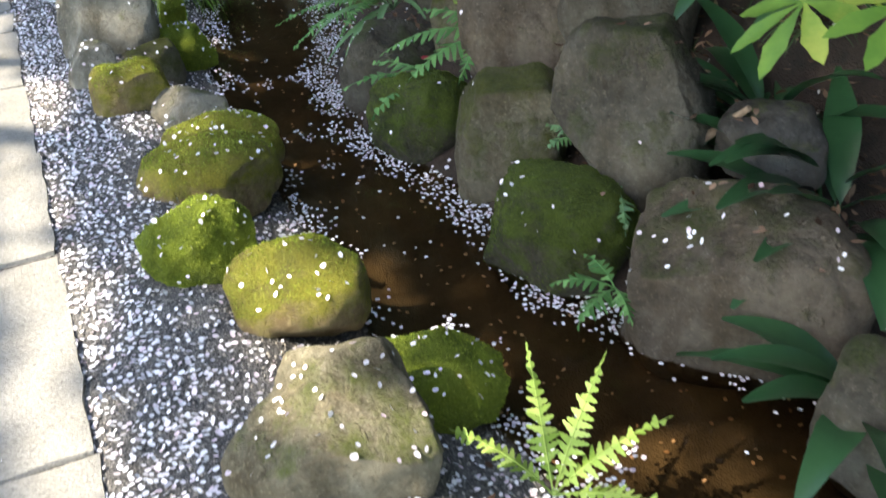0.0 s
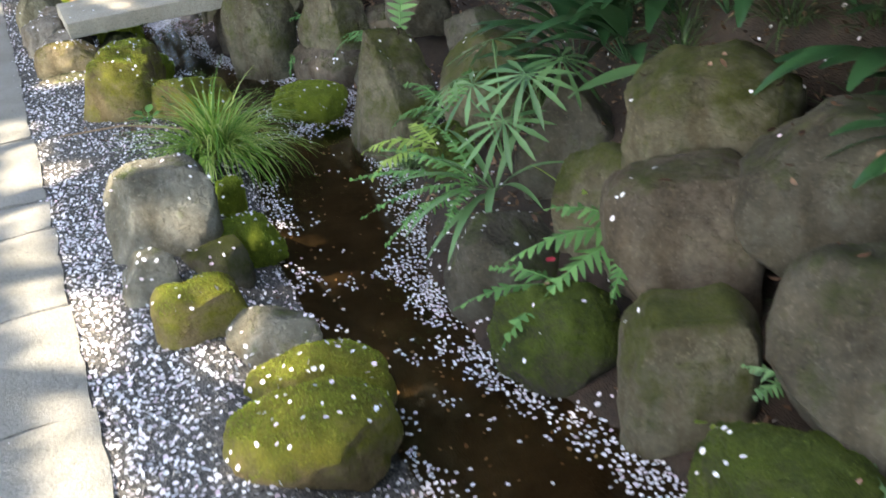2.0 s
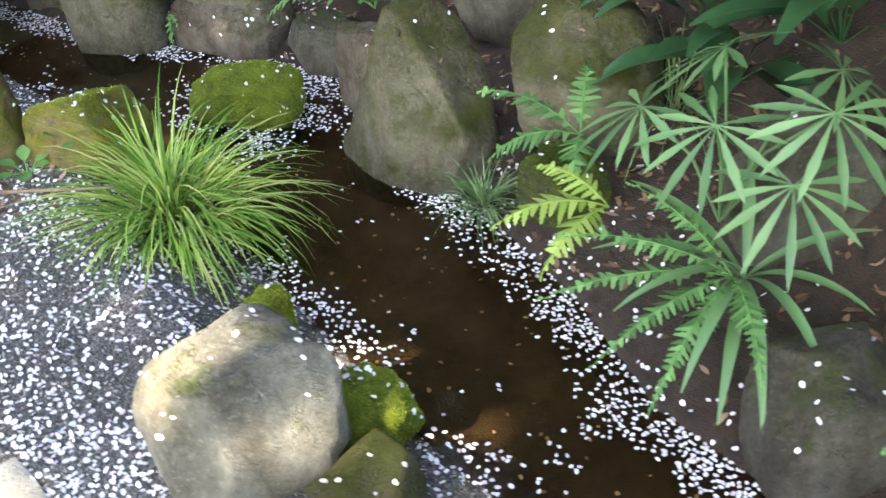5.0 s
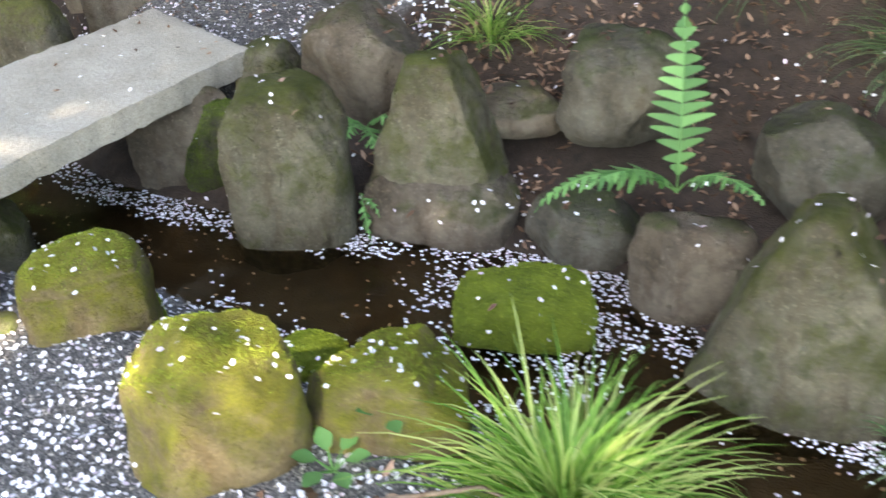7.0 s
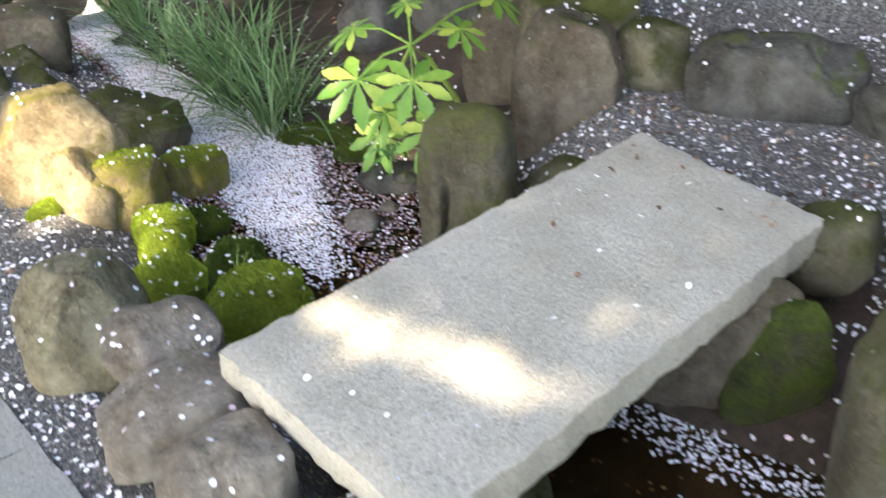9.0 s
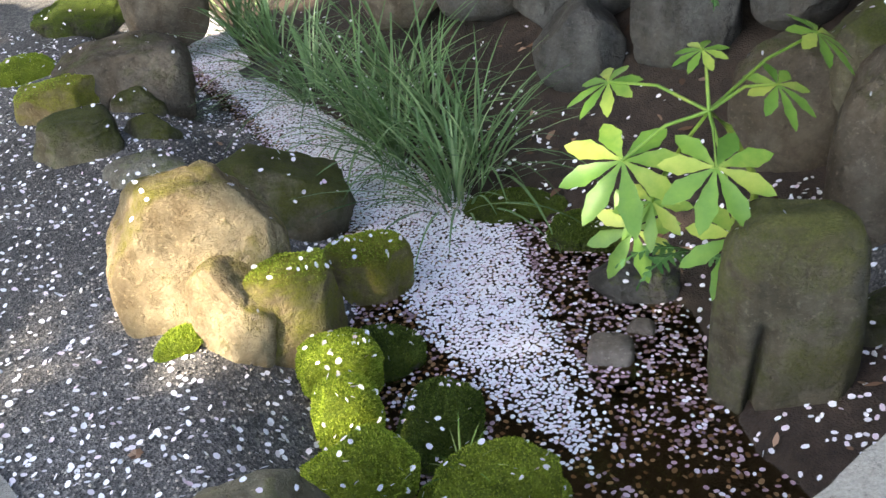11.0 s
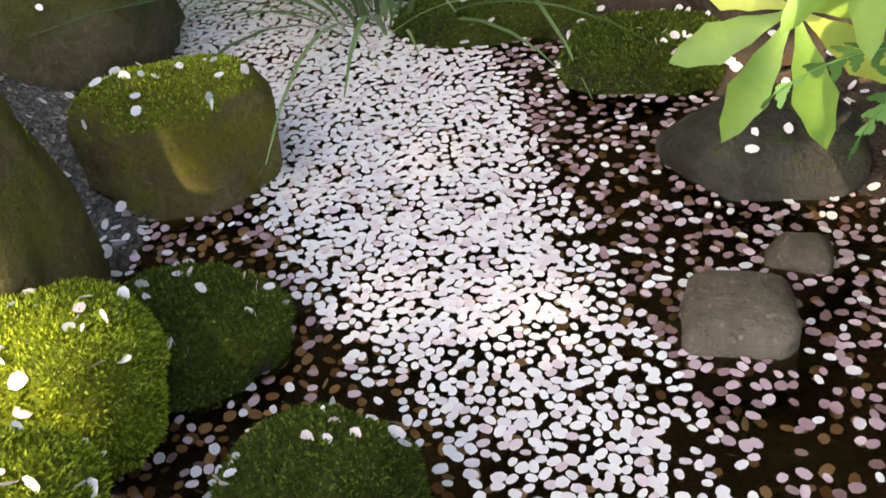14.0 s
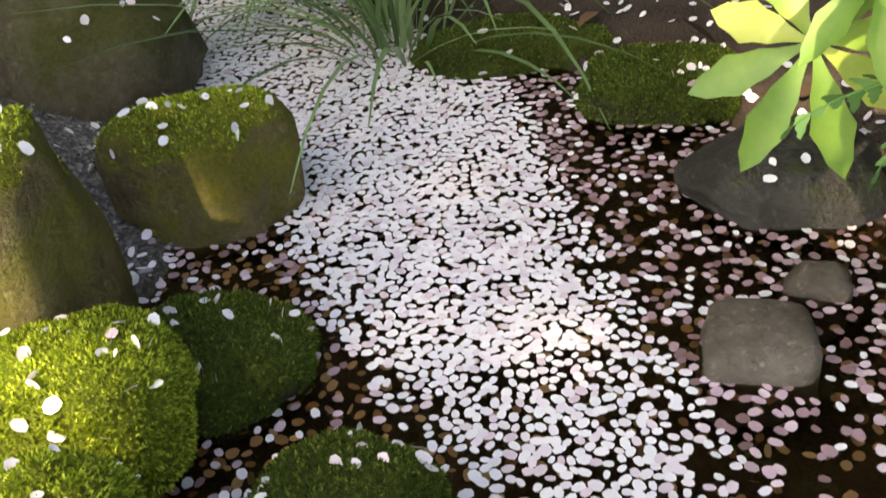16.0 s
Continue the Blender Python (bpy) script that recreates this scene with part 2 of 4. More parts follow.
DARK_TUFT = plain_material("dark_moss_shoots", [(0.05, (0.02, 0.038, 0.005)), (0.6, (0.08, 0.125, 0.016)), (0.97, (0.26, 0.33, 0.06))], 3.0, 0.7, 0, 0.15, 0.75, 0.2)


# ---- mesh helpers ----
rng = np.random.default_rng(7)


def mesh_object(name, verts, faces, material, parent=None, smooth=True, sharp=0):
    data = bpy.data.meshes.new(name)
    data.from_pydata([tuple(v) for v in np.asarray(verts).tolist()], [], faces)
    data.materials.append(material)
    if smooth:
        data.polygons.foreach_set("use_smooth", [True] * len(data.polygons))
    data.update()
    if sharp:
        data.set_sharp_from_angle(angle=radians(sharp))
    ob = new(name, data)
    if parent:
        ob.parent = parent
    return ob


class Bag:
    """Gathers strips and small shapes into one mesh."""

    def __init__(self):
        self.v, self.f, self.n = [], [], 0

    def put(self, verts, faces):
        self.v.append(np.asarray(verts, float))
        self.f += [tuple(i + self.n for i in face) for face in faces]
        self.n += len(verts)

    def done(self, name, material, parent=None, smooth=True):
        return mesh_object(name, np.concatenate(self.v), self.f, material, parent, smooth)


def blade(bag, root, heading, lift, length, width, droop, segs=5, shape=0.35, fold=0.0):
    """A leaf that starts at root, heads off at the given angles (radians), and bends down by droop. shape: where it is widest."""
    h = np.array([math.cos(heading), math.sin(heading), 0.0])
    side = np.array([-h[1], h[0], 0.0])
    p, ang, verts = np.array(root, float), lift, []
    for i in range(segs + 1):
        u = i / segs
        w = width * (min(1.0, u / shape) ** 0.6 if u < shape else max(0.03, ((1 - u) / (1 - shape)) ** 0.75)) * 0.5 + width * 0.05
        up = np.array([0, 0, 1.0]) * math.cos(ang) - h * math.sin(ang)
        mid = p - up * fold * w
        verts += [p - side * w, mid, p + side * w] if fold else [p - side * w, p + side * w]
        p = p + (h * math.cos(ang) + np.array([0, 0, 1.0]) * math.sin(ang)) * length / segs
        ang -= droop / segs
    k = 3 if fold else 2
    faces = []
    for i in range(segs):
        for j in range(k - 1):
            a = i * k + j
            faces.append((a, a + 1, a + k + 1, a + k))
    bag.put(verts, faces)
    return p


def tube(bag, points, radii, sides=6):
    pts = [Vector(p) for p in points]
    verts, faces = [], []
    for i, p in enumerate(pts):
        d = (pts[min(i + 1, len(pts) - 1)] - pts[max(i - 1, 0)]).normalized()
        a = d.orthogonal().normalized()
        b = d.cross(a)
        for k in range(sides):
            t = 2 * math.pi * k / sides
            verts.append(p + (a * math.cos(t) + b * math.sin(t)) * radii[i])
    for i in range(len(pts) - 1):
        for k in range(sides):
            q = (k + 1) % sides
            faces.append((i * sides + k, i * sides + q, (i + 1) * sides + q, (i + 1) * sides + k))
    bag.put([tuple(v) for v in verts], faces)


# ---- the lie of the land ----
LEFT_BANK = np.array([(3.6, -3.2), (2.75, -1.4), (2.02, -.29), (1.57, .2), (1.11, 1.14), (.72, 1.95), (.5, 2.48), (.25, 3.3), (.02, 4.11), (-.26, 4.61),
                      (-.76, 5.42), (-1.2, 6.0), (-1.8, 6.55), (-1.9, 7.2), (-1.92, 7.75), (-1.8, 8.1), (-1.92, 8.41), (-2.12, 9.16), (-2.46, 10.09), (-3.2, 12.5)])
RIGHT_BANK = np.array([(4.6, -2.6), (3.5, -.8), (2.85, -.02), (2.21, .42), (1.92, 1.05), (1.42, 1.65), (1.18, 2.3), (1.16, 2.85), (1.05, 3.35), (.86, 4.05),
                       (.88, 4.5), (.49, 5.0), (.03, 5.35), (-.4, 5.82), (-.74, 6.29), (-.98, 6.95), (-.9, 7.5), (-1.02, 8.0), (-1.36, 8.4), (-2.08, 9.86), (-2.6, 12.3)])
POND = np.concatenate([LEFT_BANK, RIGHT_BANK[::-1]])


def to_line(pts, line):
    """Distance of each point to a polyline."""
    best = np.full(len(pts), 1e9)
    for a, b in zip(line[:-1], line[1:]):
        ab = b - a
        u = np.clip(((pts - a) @ ab) / (ab @ ab), 0, 1)
        best = np.minimum(best, np.hypot(*(pts - a - u[:, None] * ab).T))
    return best


def in_stream(pts):
    inside = np.zeros(len(pts), bool)
    for a, b in zip(POND, np.roll(POND, -1, axis=0)):
        cross = (a[1] > pts[:, 1]) != (b[1] > pts[:, 1])
        with np.errstate(divide="ignore", invalid="ignore"):
            x = a[0] + (pts[:, 1] - a[1]) * (b[0] - a[0]) / (b[1] - a[1])
        inside ^= cross & (pts[:, 0] < x)
    return inside


def smooth01(v):
    v = np.clip(v, 0, 1)
    return v * v * (3 - 2 * v)


def ripple(pts, scale):
    x, y = pts[:, 0] * scale, pts[:, 1] * scale
    return (np.sin(x * 1.3 + 2 * np.sin(y * 0.7)) + np.sin(y * 1.7 + 1.3 * np.sin(x * 0.9 + 1)) + 0.6 * np.sin(2.9 * x + 2.3 * y)) / 2.6


def ground_height(pts):
    pts = np.asarray(pts, float)
    dl, dr, wet = to_line(pts, LEFT_BANK), to_line(pts, RIGHT_BANK), in_stream(pts)
    left = 0.012 + 0.19 * smooth01((dl - 0.05) / 0.4) + 0.004 * ripple(pts, 5) * smooth01(dl / 0.3)
    right = (0.01 + 0.38 * dr + 0.55 * np.maximum(0, dr - 0.6)) * (1 - 0.35 * smooth01((pts[:, 1] - 7.8) / 0.6)) + 0.03 * ripple(pts, 4) * smooth01(dr / 0.3)
    right = np.minimum(right, 2.6 + 0.02 * dr)
    court = smooth01((0.95 - np.hypot((pts[:, 0] - 0.62) * 0.75, (pts[:, 1] - 7.0) * 0.95)) / 0.35)
    right = right * (1 - court) + 0.41 * court
    bed = -0.02 - 0.11 * smooth01(np.minimum(dl, dr) / 0.22) + 0.012 * ripple(pts, 9)
    return np.where(wet, bed, np.where(dl < dr, left, right))


def axis(lo, hi, step, far):
    core = np.arange(lo, hi + 1e-6, step)
    out = step * 1.35 ** np.arange(1, 26)
    out = np.cumsum(out)
    out = out[out < far]
    return np.concatenate([lo - out[::-1], core, hi + out])


gx, gy = axis(-4.2, 4.2, 0.045, 260), axis(-3.2, 12.2, 0.045, 260)
X, Y = np.meshgrid(gx, gy)
flat = np.c_[X.ravel(), Y.ravel()]
gz = ground_height(flat)
nx = len(gx)
gi = np.arange(nx * len(gy)).reshape(len(gy), nx)
quads = np.stack([gi[:-1, :-1], gi[:-1, 1:], gi[1:, 1:], gi[1:, :-1]], -1).reshape(-1, 4)
ground = mesh_object("ground", np.c_[flat, gz], quads.tolist(), GROUND)
attr = ground.data.attributes.new("soil", "FLOAT", "POINT")
wet = in_stream(flat)
right_side = to_line(flat, RIGHT_BANK) < to_line(flat, LEFT_BANK)
court = np.hypot((flat[:, 0] - 0.62) * 0.75, (flat[:, 1] - 7.0) * 0.95) < 0.9
attr.data.foreach_set("value", (wet | (right_side & ~court)).astype(float))
attr = ground.data.attributes.new("silt", "FLOAT", "POINT")
attr.data.foreach_set("value", wet.astype(float))
tagged(ground, "dark gravel ground falling to a silty stream bed", "ground", kind="structure")

water = mesh_object("water", np.c_[POND, np.zeros(len(POND))], [tuple(range(len(POND)))[::-1]], WATER, smooth=False)
tagged(water, "shallow brown clear water of a garden stream", "water", kind="structure")


# ---- boulders ----
def ball_of(subdivisions):
    ball = bmesh.new()
    bmesh.ops.create_icosphere(ball, subdivisions=subdivisions, radius=1)
    ball.verts.ensure_lookup_table()
    points, tris = np.array([v.co[:] for v in ball.verts]), [tuple(v.index for v in f.verts) for f in ball.faces]
    ball.free()
    return points, tris


BALL_V, BALL_F = ball_of(5)
SMALL_V, SMALL_F = ball_of(4)
LABELS = {"grey_stone": "pale grey angular boulder with faint lichen", "dark_grey_stone": "dark grey weathered boulder in the bank",
          "brown_stone": "brown weathered boulder set in the bank", "tan_stone": "tan sunlit boulder with ochre stains",
          "ochre_mossy_stone": "ochre boulder with yellow-green moss on top", "olive_stone": "olive grey boulder partly covered in moss",
          "moss_covered_stone": "stone wholly covered in bright green moss", "dark_moss_stone": "wet dark stone with deep green moss",
          "dark_stone": "dark slate-coloured boulder in the garden wall", "lichened_slab_stone": "upright lichened slab of rock with a crack",
          "warm_grey_stone": "warm grey rounded edging stone beside the bridge", "lichened_tan_stone": "rough tan boulder with lichen and moss at its foot"}
boulder_count = 0
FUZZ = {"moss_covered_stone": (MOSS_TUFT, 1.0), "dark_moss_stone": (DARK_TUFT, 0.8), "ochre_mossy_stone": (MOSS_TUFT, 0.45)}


LATTICE = np.random.default_rng(3).uniform(-1, 1, (32, 32, 32))


def lumps(p):
    """Smooth random relief between -1 and 1 at points p."""
    base = np.floor(p).astype(int)
    f = p - base
    f = f * f * (3 - 2 * f)
    out = np.zeros(len(p))
    for dx, dy, dz in itertools.product((0, 1), repeat=3):
        w = (f[:, 0] if dx else 1 - f[:, 0]) * (f[:, 1] if dy else 1 - f[:, 1]) * (f[:, 2] if dz else 1 - f[:, 2])
        out += w * LATTICE[(base[:, 0] + dx) % 32, (base[:, 1] + dy) % 32, (base[:, 2] + dz) % 32]
    return out


def boulder(x, y, z, sx, sy, sz, turn, material, cuts=7, box=0.0, fuzz=0.0, faces=(), crack=None):
    """A stone of that width, depth and height above z, sunk a little below it.
    faces: broken faces as outward direction (across, away, up) and how far out they lie; crack: where an upright cleft runs."""
    global boulder_count
    boulder_count += 1
    r = np.random.default_rng(int(abs(x) * 1000) * 31 + int(abs(y) * 1000) + 3)
    large = max(sx, sz) > 0.3
    ball_v, ball_f = (BALL_V, BALL_F) if large else (SMALL_V, SMALL_F)
    box = box or r.uniform(0.62, 0.78)
    v = np.sign(ball_v) * np.abs(ball_v) ** box
    v = v * (1 + 0.07 * lumps(v * 1.3 + r.uniform(0, 30, 3)))[:, None]
    planes = [(n, d) for *n, d in faces]
    for _ in range(max(2, cuts - 2 * len(faces))):
        planes.append((r.normal(size=3) * (1, 1, 0.7), r.uniform(0.72, 0.95)))
    for n, d in planes:
        n = np.array(n, float)
        n /= np.linalg.norm(n)
        over = v @ n - d * (1 + max(0.0, 0.72 - box)) - 0.02 * lumps(v * 3.0 + 7)
        v = v - np.outer(np.maximum(over, 0) * 0.97, n)
    shift = r.uniform(0, 30, 3)
    size = np.array((sx, sy, sz)) / 0.5
    q = v * size
    relief = 0.05 * lumps(v * 1.9 + shift) + 0.03 * lumps(q * 3.6 + shift) + 0.02 * lumps(q * 7.5 + shift) + 0.012 * lumps(q * 15 + shift) + 0.007 * lumps(q * 31 + shift)
    relief -= 0.03 * np.exp(-(lumps(q * (1.2, 1.2, 2.6) + shift + 5) / 0.05) ** 2)
    if material.name in FUZZ and FUZZ[material.name][1] > 0.6:
        relief = relief + 0.07 * np.abs(lumps(q * 6 + shift)) + 0.04 * np.abs(lumps(q * 13 + shift))
    v = v * (1 + relief)[:, None]
    if crack is not None:
        seam = v[:, 0] - crack - 0.05 * np.sin(v[:, 2] * 5) - 0.04 * lumps(v * 4)
        v[:, 1] += np.where(v[:, 1] < 0, 0.5, 0.15) * np.exp(-(seam / 0.05) ** 2) * smooth01((0.55 - v[:, 2]) / 0.4)
    v /= np.maximum(v.max(0), -v.min(0))
    hz = sz * 0.65
    v = v * (sx / 2, sy / 2, hz)
    ob = mesh_object("boulder", v, ball_f, material)
    ob.matrix_world = pose(x, y, z + sz - hz, 0, 0, turn)
    tagged(ob, LABELS[material.name], "boulder", "boulders along the stream")
    if material.name in FUZZ or fuzz:
        tuft, dense = FUZZ.get(material.name, (MOSS_TUFT, fuzz))
        near = 2.6 if 6.8 < y < 8.2 else 1.0
        tri = np.array(ball_f)
        fn = np.cross(v[tri[:, 1]] - v[tri[:, 0]], v[tri[:, 2]] - v[tri[:, 0]])
        area = np.linalg.norm(fn, axis=1)
        fn /= area[:, None]
        ctr = v[tri].mean(1)
        patch = ripple(ctr[:, :2] + ctr[:, 2:] * 0.6 + boulder_count, 14)
        ok = (fn[:, 2] + 0.35 * patch > (-0.3 if dense > 0.6 else 0.66)) & (ctr[:, 2] + hz > hz * 0.4)
        idx = np.flatnonzero(ok)
        if len(idx):
            total = int(min(7500 * near, area[idx].sum() / 2 * dense * 70000 * near))
            pick = r.choice(idx, total, p=area[idx] / area[idx].sum())
            w = r.dirichlet((1, 1, 1), total)
            base = (v[tri[pick]] * w[:, :, None]).sum(1)
            d = fn[pick] + r.normal(size=(total, 3)) * 0.8
            d /= np.linalg.norm(d, axis=1)[:, None]
            length = r.uniform(0.003, 0.0075, total)[:, None]
            s1 = np.cross(d, r.normal(size=(total, 3)))
            s1 /= np.linalg.norm(s1, axis=1)[:, None]
            wide = 0.0026
            verts = np.stack([base - s1 * wide - fn[pick] * 0.002, base + s1 * wide - fn[pick] * 0.002, base + d * length], 1).reshape(-1, 3)
            cover = mesh_object("moss", verts, np.arange(3 * total).reshape(-1, 3).tolist(), tuft, ob, False)
            tagged(cover, "short tufted moss shoots", kind="stuff")
    return ob


boulder(1.61, -0.53, 0.12, 0.58, 0.46, 0.34, 15, LICHEN, 9, 0.7, faces=((-0.6, -0.1, 0.8, 0.72), (0.5, -0.3, 0.8, 0.74)))
boulder(1.77, -0.15, 0.02, 0.50, 0.35, 0.20, 7, MOSS)
boulder(1.38, 0.16, 0.08, 0.46, 0.37, 0.28, 16, TANMOSS, 6, 0.85)
boulder(1.04, 0.34, 0.15, 0.38, 0.30, 0.26, 21, MOSS)
boulder(0.92, 0.96, 0.08, 0.58, 0.44, 0.24, 17, TANMOSS, 8, 0.85)
boulder(0.88, 1.26, 0.06, 0.50, 0.38, 0.22, 16, TANMOSS, 8, 0.85)
boulder(0.67, 1.57, 0.08, 0.35, 0.28, 0.19, 18, GREY, 9, 0.5, faces=((-0.55, -0.3, 0.75, 0.66), (0.3, 0.1, 0.9, 0.78), (0.2, -0.9, 0.35, 0.7)))
boulder(0.40, 1.64, 0.14, 0.36, 0.30, 0.25, 21, TANMOSS, 6)
boulder(0.14, 1.92, 0.16, 0.24, 0.22, 0.22, 23, GREY, 9, 0.5, faces=((-0.7, 0, 0.7, 0.7), (0.2, -0.8, 0.5, 0.75)))
boulder(0.32, 2.20, 0.05, 0.30, 0.25, 0.20, 20, OLIVE, 8, 0.5)
boulder(0.07, 2.38, 0.16, 0.48, 0.40, 0.40, 22, GREY, 9, 0.5, faces=((-0.88, -0.1, 0.4, 0.8), (0.55, 0, 0.8, 0.98), (0.1, -0.85, 0.5, 0.72), (0.6, -0.3, -0.6, 0.85)))
boulder(0.39, 2.48, 0.00, 0.32, 0.26, 0.25, 17, MOSS)
boulder(0.20, 2.94, 0.03, 0.16, 0.14, 0.21, 18, MOSS)
boulder(-0.72, 4.23, 0.14, 0.50, 0.40, 0.46, -7, TANMOSS, 7, 0.66, faces=((-0.6, 0, 0.75, 0.85),))
boulder(-0.27, 4.14, 0.08, 0.50, 0.41, 0.37, -20, TANMOSS, 7, 0.66, faces=((0.78, 0, 0.62, 0.72),))
boulder(-0.35, 4.58, 0.02, 0.25, 0.21, 0.13, -15, MOSS)
boulder(-0.94, 5.04, 0.06, 0.44, 0.34, 0.37, 1, TANMOSS, 4, 0.5)
boulder(-0.77, 5.12, 0.00, 0.12, 0.10, 0.19, -4, MOSS)
boulder(-0.93, 5.40, 0.03, 0.34, 0.26, 0.22, -10, MOSS)
boulder(-1.95, 6.45, 0.22, 0.36, 0.26, 0.19, 9, WARM, 8, 0.55, faces=((0.2, -0.5, 0.8, 0.7),))
boulder(-1.93, 6.13, 0.20, 0.42, 0.32, 0.22, 9, WARM, 8, 0.55)
boulder(-1.81, 5.82, 0.18, 0.36, 0.30, 0.29, 8, WARM, 7, 0.7)
boulder(-1.57, 5.52, 0.16, 0.40, 0.34, 0.28, 1, WARM, 7, 0.7, faces=((-0.6, 0, 0.75, 0.85),))
boulder(-1.42, 5.23, 0.14, 0.46, 0.36, 0.29, 2, TAN, 7, 0.62, faces=((0.75, 0, 0.6, 0.82), (0.1, -0.8, -0.5, 0.66)))
boulder(-1.38, 5.06, 0.12, 0.46, 0.26, 0.12, 3, LICHEN)
boulder(-1.24, 5.64, 0.05, 0.36, 0.29, 0.30, -5, OLIVE, 8, 0.6)
boulder(-2.17, 6.60, 0.14, 0.40, 0.36, 0.42, 9, LICHEN, 6, 0.66, faces=((0.7, -0.2, 0.6, 0.78), (-0.6, -0.3, 0.65, 0.85)))
boulder(-1.96, 7.48, 0.04, 0.25, 0.25, 0.145, 4, MOSS, 4, 0.8)
boulder(-1.96, 7.26, 0.04, 0.18, 0.2, 0.20, 5, MOSS, 4, 0.8)
boulder(-1.96, 7.00, 0.06, 0.30, 0.28, 0.20, 4, MOSS, 4, 0.85)
boulder(-1.66, 6.90, -0.02, 0.40, 0.30, 0.21, -7, MOSS, 6, 0.7)
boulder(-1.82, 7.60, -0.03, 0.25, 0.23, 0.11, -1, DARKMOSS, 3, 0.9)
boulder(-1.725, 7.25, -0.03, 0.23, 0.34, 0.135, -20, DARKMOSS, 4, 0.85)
boulder(-2.07, 7.69, 0.06, 0.32, 0.28, 0.30, 6, TANMOSS, 8, 0.5)
boulder(-1.82, 7.98, 0.00, 0.31, 0.25, 0.17, -1, TANMOSS, 11, 0.6)
boulder(-2.30, 7.79, 0.12, 0.54, 0.36, 0.50, 12, TAN, 8, 0.62, faces=((-0.75, 0, 0.6, 0.85), (0.75, 0, 0.65, 0.84), (0.1, -0.85, 0.5, 0.74), (-0.5, -0.8, 0.1, 0.8)))
boulder(-2.22, 7.62, 0.12, 0.24, 0.22, 0.31, 12, TAN, 7, 0.66, faces=((0.5, -0.3, 0.8, 0.7),))
boulder(-2.38, 7.58, 0.16, 0.15, 0.12, 0.09, 12, MOSS)
boulder(-2.09, 8.44, 0.00, 0.60, 0.36, 0.31, 5, OLIVE, 8, 0.55, faces=((0.55, 0, 0.8, 0.58), (0, -0.7, 0.6, 0.7)))
boulder(-2.52, 8.68, 0.12, 0.34, 0.24, 0.14, 11, GREY)
boulder(-2.80, 8.96, 0.13, 0.36, 0.28, 0.22, 12, OLIVE, 7)
boulder(-2.53, 9.02, 0.10, 0.24, 0.2, 0.17, 11, OLIVE)
boulder(-2.87, 9.35, 0.15, 0.45, 0.32, 0.22, 15, TANMOSS)
boulder(-2.59, 9.31, 0.10, 0.24, 0.19, 0.18, 11, OLIVE)
boulder(-2.66, 9.50, 0.08, 0.62, 0.44, 0.34, 9, BROWN, 8, 0.55, faces=((-0.5, 0, 0.85, 0.85), (0, -0.85, 0.4, 0.8)))
boulder(-2.94, 10.51, 0.15, 0.52, 0.36, 0.21, 10, DARKMOSS)
boulder(-3.14, 9.86, 0.15, 0.32, 0.23, 0.14, 13, MOSS)
boulder(-2.50, 10.31, 0.20, 0.45, 0.32, 0.42, 6, BROWN)
boulder(-0.83, 7.13, -0.10, 0.38, 0.24, 0.71, -28, SLAB, 8, 0.5, faces=((-0.75, 0, 0.65, 0.92), (0.8, 0, 0.6, 0.95), (-0.8, -0.6, 0.0, 0.85)), crack=-0.35)
boulder(-0.30, 7.46, 0.08, 0.45, 0.30, 0.67, -34, BROWN, 8, 0.5, faces=((0.75, 0, 0.65, 0.9), (-0.5, 0, 0.85, 0.95), (0, -0.9, 0.25, 0.8)))
boulder(-0.45, 7.11, 0.06, 0.38, 0.26, 0.28, -35, OLIVE)
boulder(-1.01, 7.72, -0.03, 0.31, 0.25, 0.12, -18, DARK, 4, 0.85)
boulder(-0.14, 7.73, 0.50, 0.52, 0.41, 0.33, -33, OLIVE)
boulder(-0.37, 7.97, 0.15, 0.44, 0.30, 0.49, -28, BROWN)
boulder(-0.44, 8.70, 0.30, 0.42, 0.30, 0.5, -22, DARK, 7, 0.55)
boulder(-0.82, 8.85, 0.25, 0.38, 0.26, 0.3, -16, DARK, 6, 0.6, faces=((-0.7, 0, 0.7, 0.6), (0.7, 0, 0.7, 0.7)))
boulder(-1.38, 9.69, 0.30, 0.50, 0.36, 0.33, -7, BROWN)
boulder(-1.02, 9.52, 0.35, 0.47, 0.32, 0.32, -12, DARK)
boulder(-0.86, 9.06, 0.40, 0.31, 0.22, 0.24, -15, DARK)
boulder(-0.62, 9.09, 0.45, 0.31, 0.21, 0.34, -18, DARK)
boulder(-0.11, 8.47, 0.50, 0.36, 0.26, 0.24, -28, DARK)
boulder(0.02, 7.90, 0.75, 0.47, 0.32, 0.25, -34, BROWN)
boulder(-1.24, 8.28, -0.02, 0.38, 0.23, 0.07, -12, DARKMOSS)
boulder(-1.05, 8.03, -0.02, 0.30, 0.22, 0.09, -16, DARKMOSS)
boulder(-2.06, 9.96, -0.02, 0.28, 0.16, 0.09, 1, DARK)
boulder(0.05, 7.45, 0.42, 0.32, 0.26, 0.28, -28, OLIVE)
boulder(0.43, 7.85, 0.45, 0.37, 0.18, 0.16, -30, BROWN)
boulder(0.39, 7.09, 0.40, 0.69, 0.34, 0.30, -35, DARK, 9, 0.5)
boulder(0.71, 6.66, 0.42, 0.48, 0.22, 0.19, -37, DARK, 9, 0.5)
boulder(0.88, 6.31, 0.42, 0.35, 0.21, 0.20, -42, DARK, 9, 0.5)
boulder(0.06, 6.16, 0.30, 0.30, 0.25, 0.24, -25, OLIVE)
